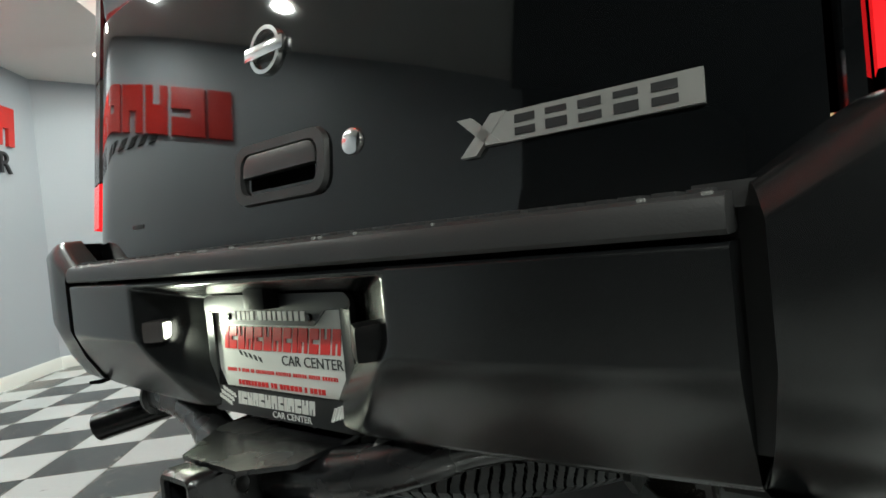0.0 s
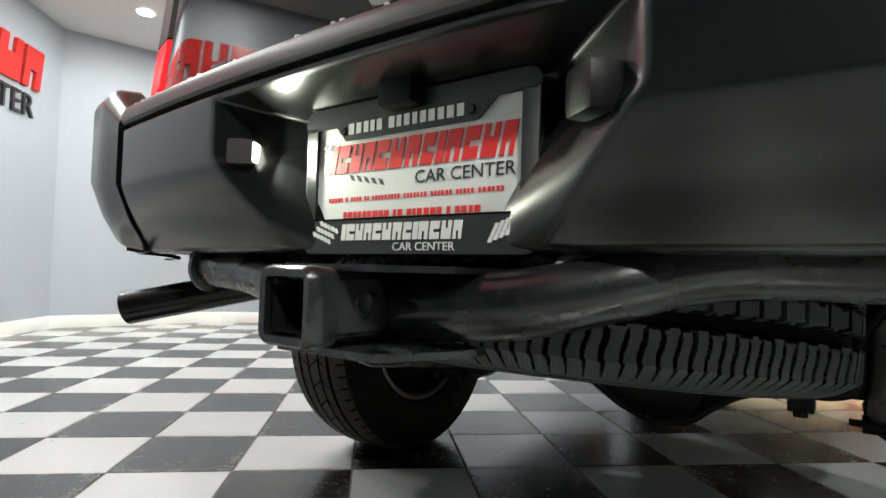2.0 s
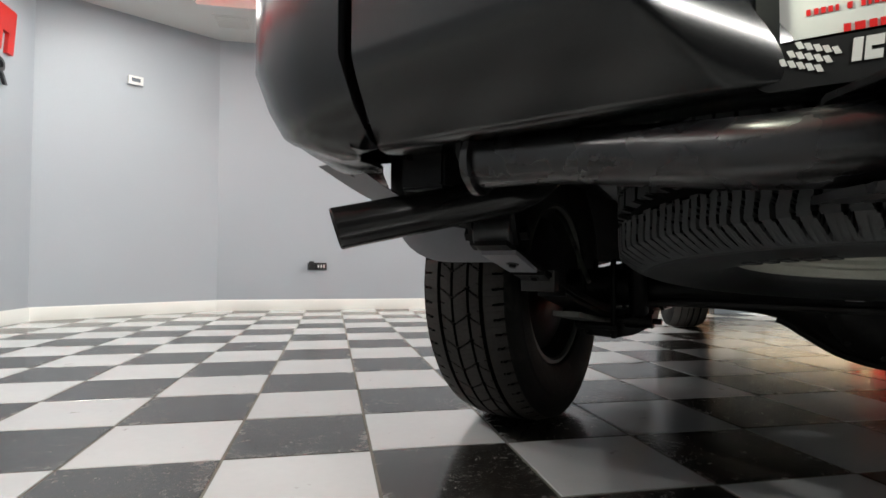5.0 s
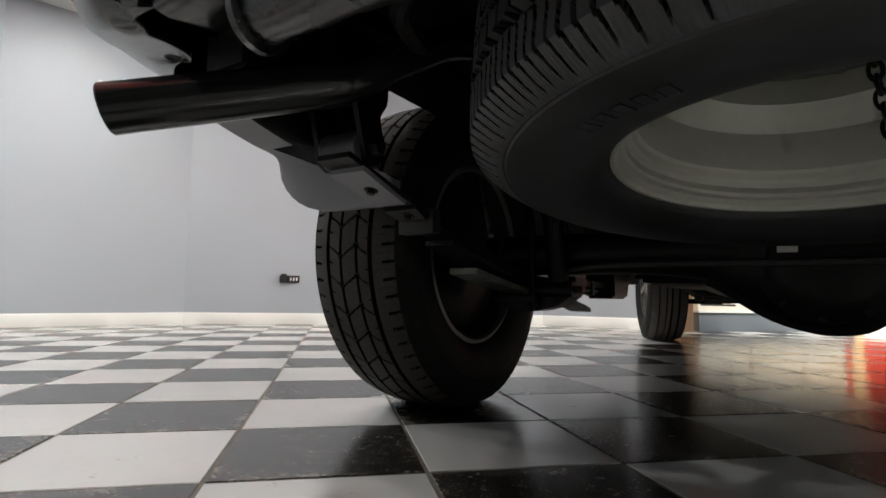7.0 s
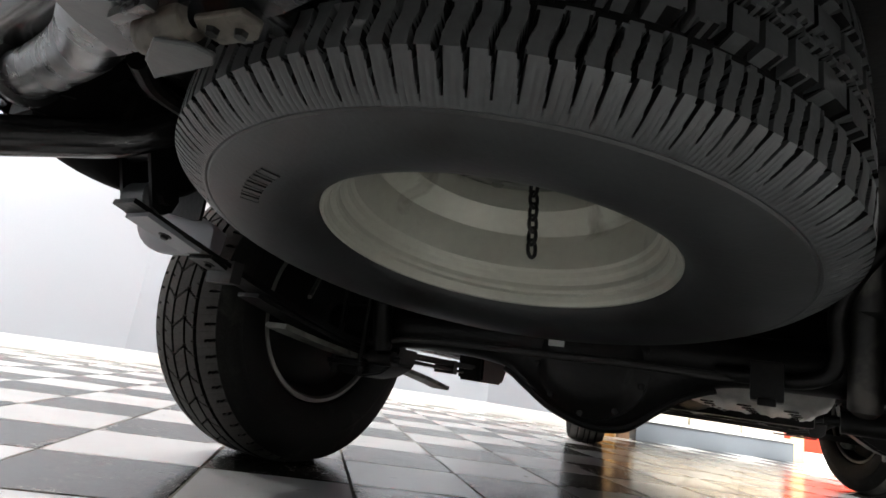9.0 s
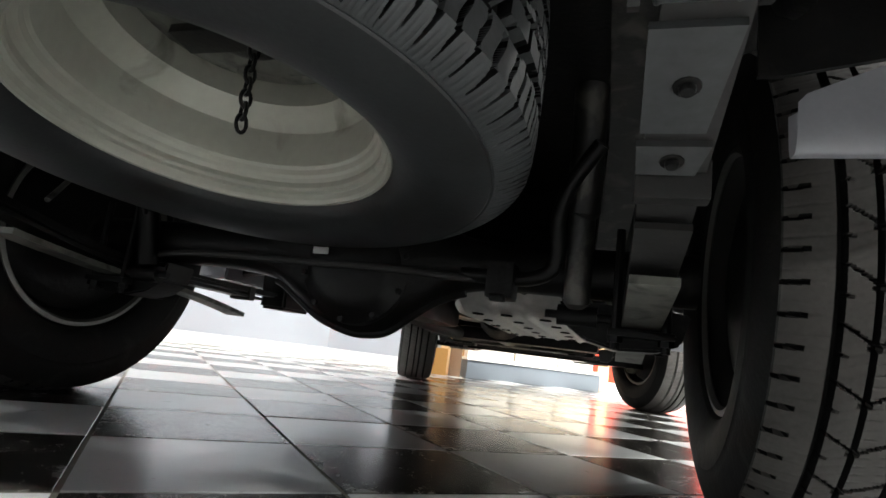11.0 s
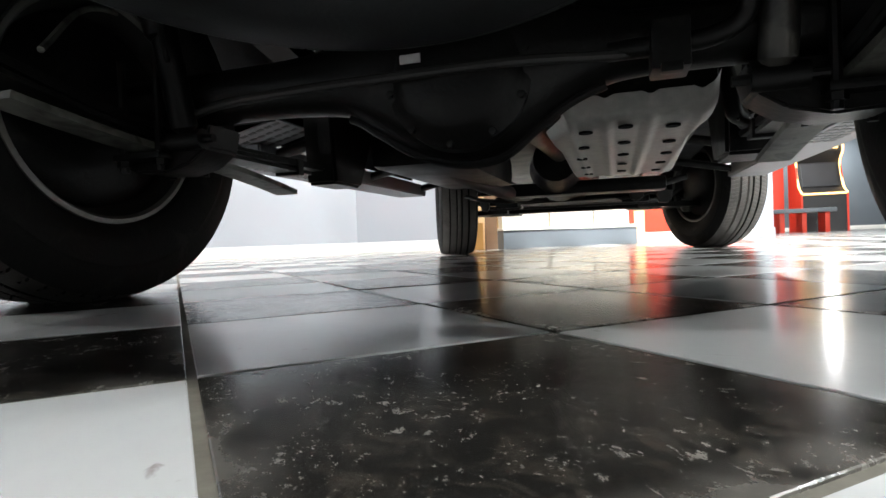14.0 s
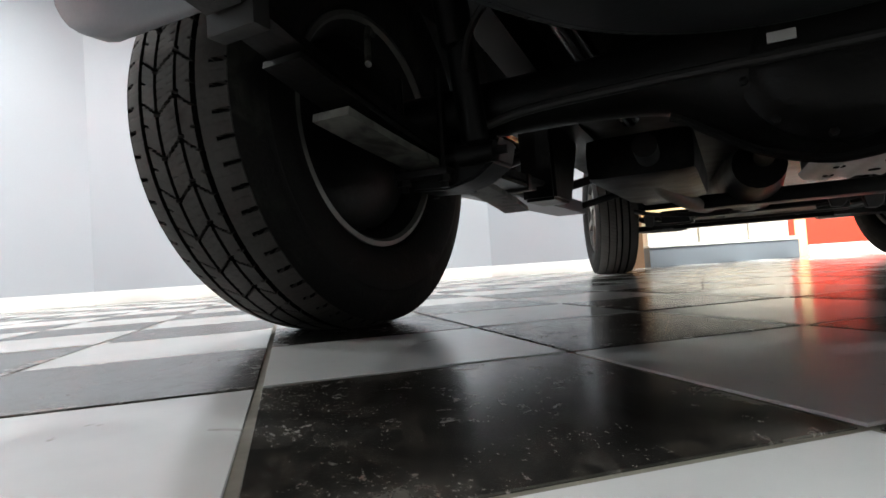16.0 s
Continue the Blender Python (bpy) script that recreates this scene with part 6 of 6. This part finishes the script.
m = wall_frame((-4.40, 2.58), (-2.05, 4.78), 0.86, 0.395)
ou = new("wall_outlet")
tagged(ou, "black wall outlet with a plug in it", "outlet")
ou.matrix_basis = m
bm = bmesh.new()
box(bm, -0.085, 0.085, -0.012, 0.0, -0.032, 0.032, 0.003)
part("cover", bm, M_BLKPLAS, ou)
bm = bmesh.new()
box(bm, -0.07, -0.025, -0.05, -0.012, -0.03, 0.045, 0.005)
part("plug", bm, M_BLKPLAS, ou)
bm = bmesh.new()
for x in (0.005, 0.03, 0.055):
    box(bm, x, x + 0.012, -0.0135, -0.0115, -0.014, 0.014)
part("sockets", bm, M_PLASTIC, ou)
m = wall_frame((-0.97, -2.74), (-4.72, 1.28), 0, 0)

# wall sign: raised red block shapes and black letters
SIGN_END = 5.24
sg = empty("wall_sign_letters", "raised red and black sign on the pale wall", "sign")
sg.matrix_basis = m
bm = bmesh.new()
SW = 3.25
glyph_blocks(bm, SIGN_END - SW, SIGN_END - 0.03, 1.78, 2.08, -0.0, INT, 0.12, 0.12, 0.025)
part("logo", bm, M_SIGNRED, sg, "red block shapes of a logo")
text_mesh("CAR CENTER", 0.235, M_SIGNBLACK, sg, pose(SIGN_END - 0.82, -0.012, 1.57, 90), "lettering", 0.01, "black lettering", xscale=1.02)
bm = bmesh.new()
for k in range(8):
    x = SIGN_END - 2.7 + 0.11 * k
    prism(bm, [(x, 1.74 - 0.02 * k), (x + 0.06, 1.72 - 0.02 * k), (x + 0.02, 1.79 - 0.02 * k), (x - 0.04, 1.81 - 0.02 * k)], "y", -0.015, 0.0)
part("checks", bm, M_SIGNBLACK, sg, "black slanted check marks")
bm = bmesh.new()
for k in range(7):
    box(bm, -0.12, 0.12, -0.1 + 0.03 * k, -0.085 + 0.03 * k, -0.012, -0.004)
box(bm, -0.14, 0.14, -0.13, 0.13, -0.005, -0.001)
vt = tagged(link_mesh("ceiling_vent", bm, M_CEIL), "white slatted ceiling vent", "vent")
vt.matrix_basis = pose(-4.0, 2.4, CEIL, 0, 0, 43)

# ---------------------------------------------------------------- floor: grout bed and tiles
bm = bmesh.new()
prism(bm, [(-9, -8), (9, -8), (9, 18), (-9, 18)], "z", -0.05, -0.0016)
floor = tagged(link_mesh("floor", bm, M_GROUT), "checkered floor of polished black and white tiles", "floor", kind="structure")


def tile_data(name, mat):
    bm = bmesh.new()
    h = PITCH / 2 - 0.0034
    b = 0.0007
    base = [bm.verts.new((sx * h, sy * h, -0.006)) for sx, sy in ((-1, -1), (1, -1), (1, 1), (-1, 1))]
    mid = [bm.verts.new((sx * h, sy * h, -b)) for sx, sy in ((-1, -1), (1, -1), (1, 1), (-1, 1))]
    top = [bm.verts.new((sx * (h - b), sy * (h - b), 0)) for sx, sy in ((-1, -1), (1, -1), (1, 1), (-1, 1))]
    bm.faces.new(top)
    for a, c in ((base, mid), (mid, top)):
        for k in range(4):
            bm.faces.new((a[k], a[(k + 1) % 4], c[(k + 1) % 4], c[k]))
    me = bpy.data.meshes.new(name)
    bm.to_mesh(me)
    bm.free()
    me.materials.append(mat)
    return me


TB, TWH = tile_data("tile", M_BLACK_TILE), tile_data("tile", M_WHITE_TILE)
rt = random.Random(3)
far = {0: ([], []), 1: ([], [])}
cells = [(i, j) for i in range(-16, 62) for j in range(-32, 32)]
near = set(sorted(cells, key=lambda c: (gp(c[0] + 0.5, c[1] + 0.5) - Vector((-0.75, 0.9, 0))).length)[:300])
for i, j in cells:
    c = gp(i + 0.5, j + 0.5)
    if not (-6.5 < c.x < 8.3 and -5.5 < c.y < 16.6):
        continue
    par = (i + j) % 2
    dz, tx, ty = rt.uniform(-0.0004, 0.0004), rt.uniform(-0.08, 0.08), rt.uniform(-0.08, 0.08)
    m = pose(c.x, c.y, dz, tx, ty, 43.02 + 90 * rt.randrange(4))
    if (i, j) in near:
        o = new("tile", TB if par == 0 else TWH)
        o.parent = floor
        o.matrix_basis = m
    else:
        vs, fs = far[par]
        src = TB if par == 0 else TWH
        k = len(vs)
        vs += [tuple(m @ v.co) for v in src.vertices]
        fs += [tuple(k + q for q in p.vertices) for p in src.polygons]
for par, (vs, fs) in far.items():
    me = bpy.data.meshes.new("far_tiles")
    me.from_pydata(vs, [], fs)
    me.materials.append(M_BLACK_FAR if par == 0 else M_WHITE_TILE)
    o = new("far_tiles", me)
    o.parent = floor
    o["kind"] = "stuff"
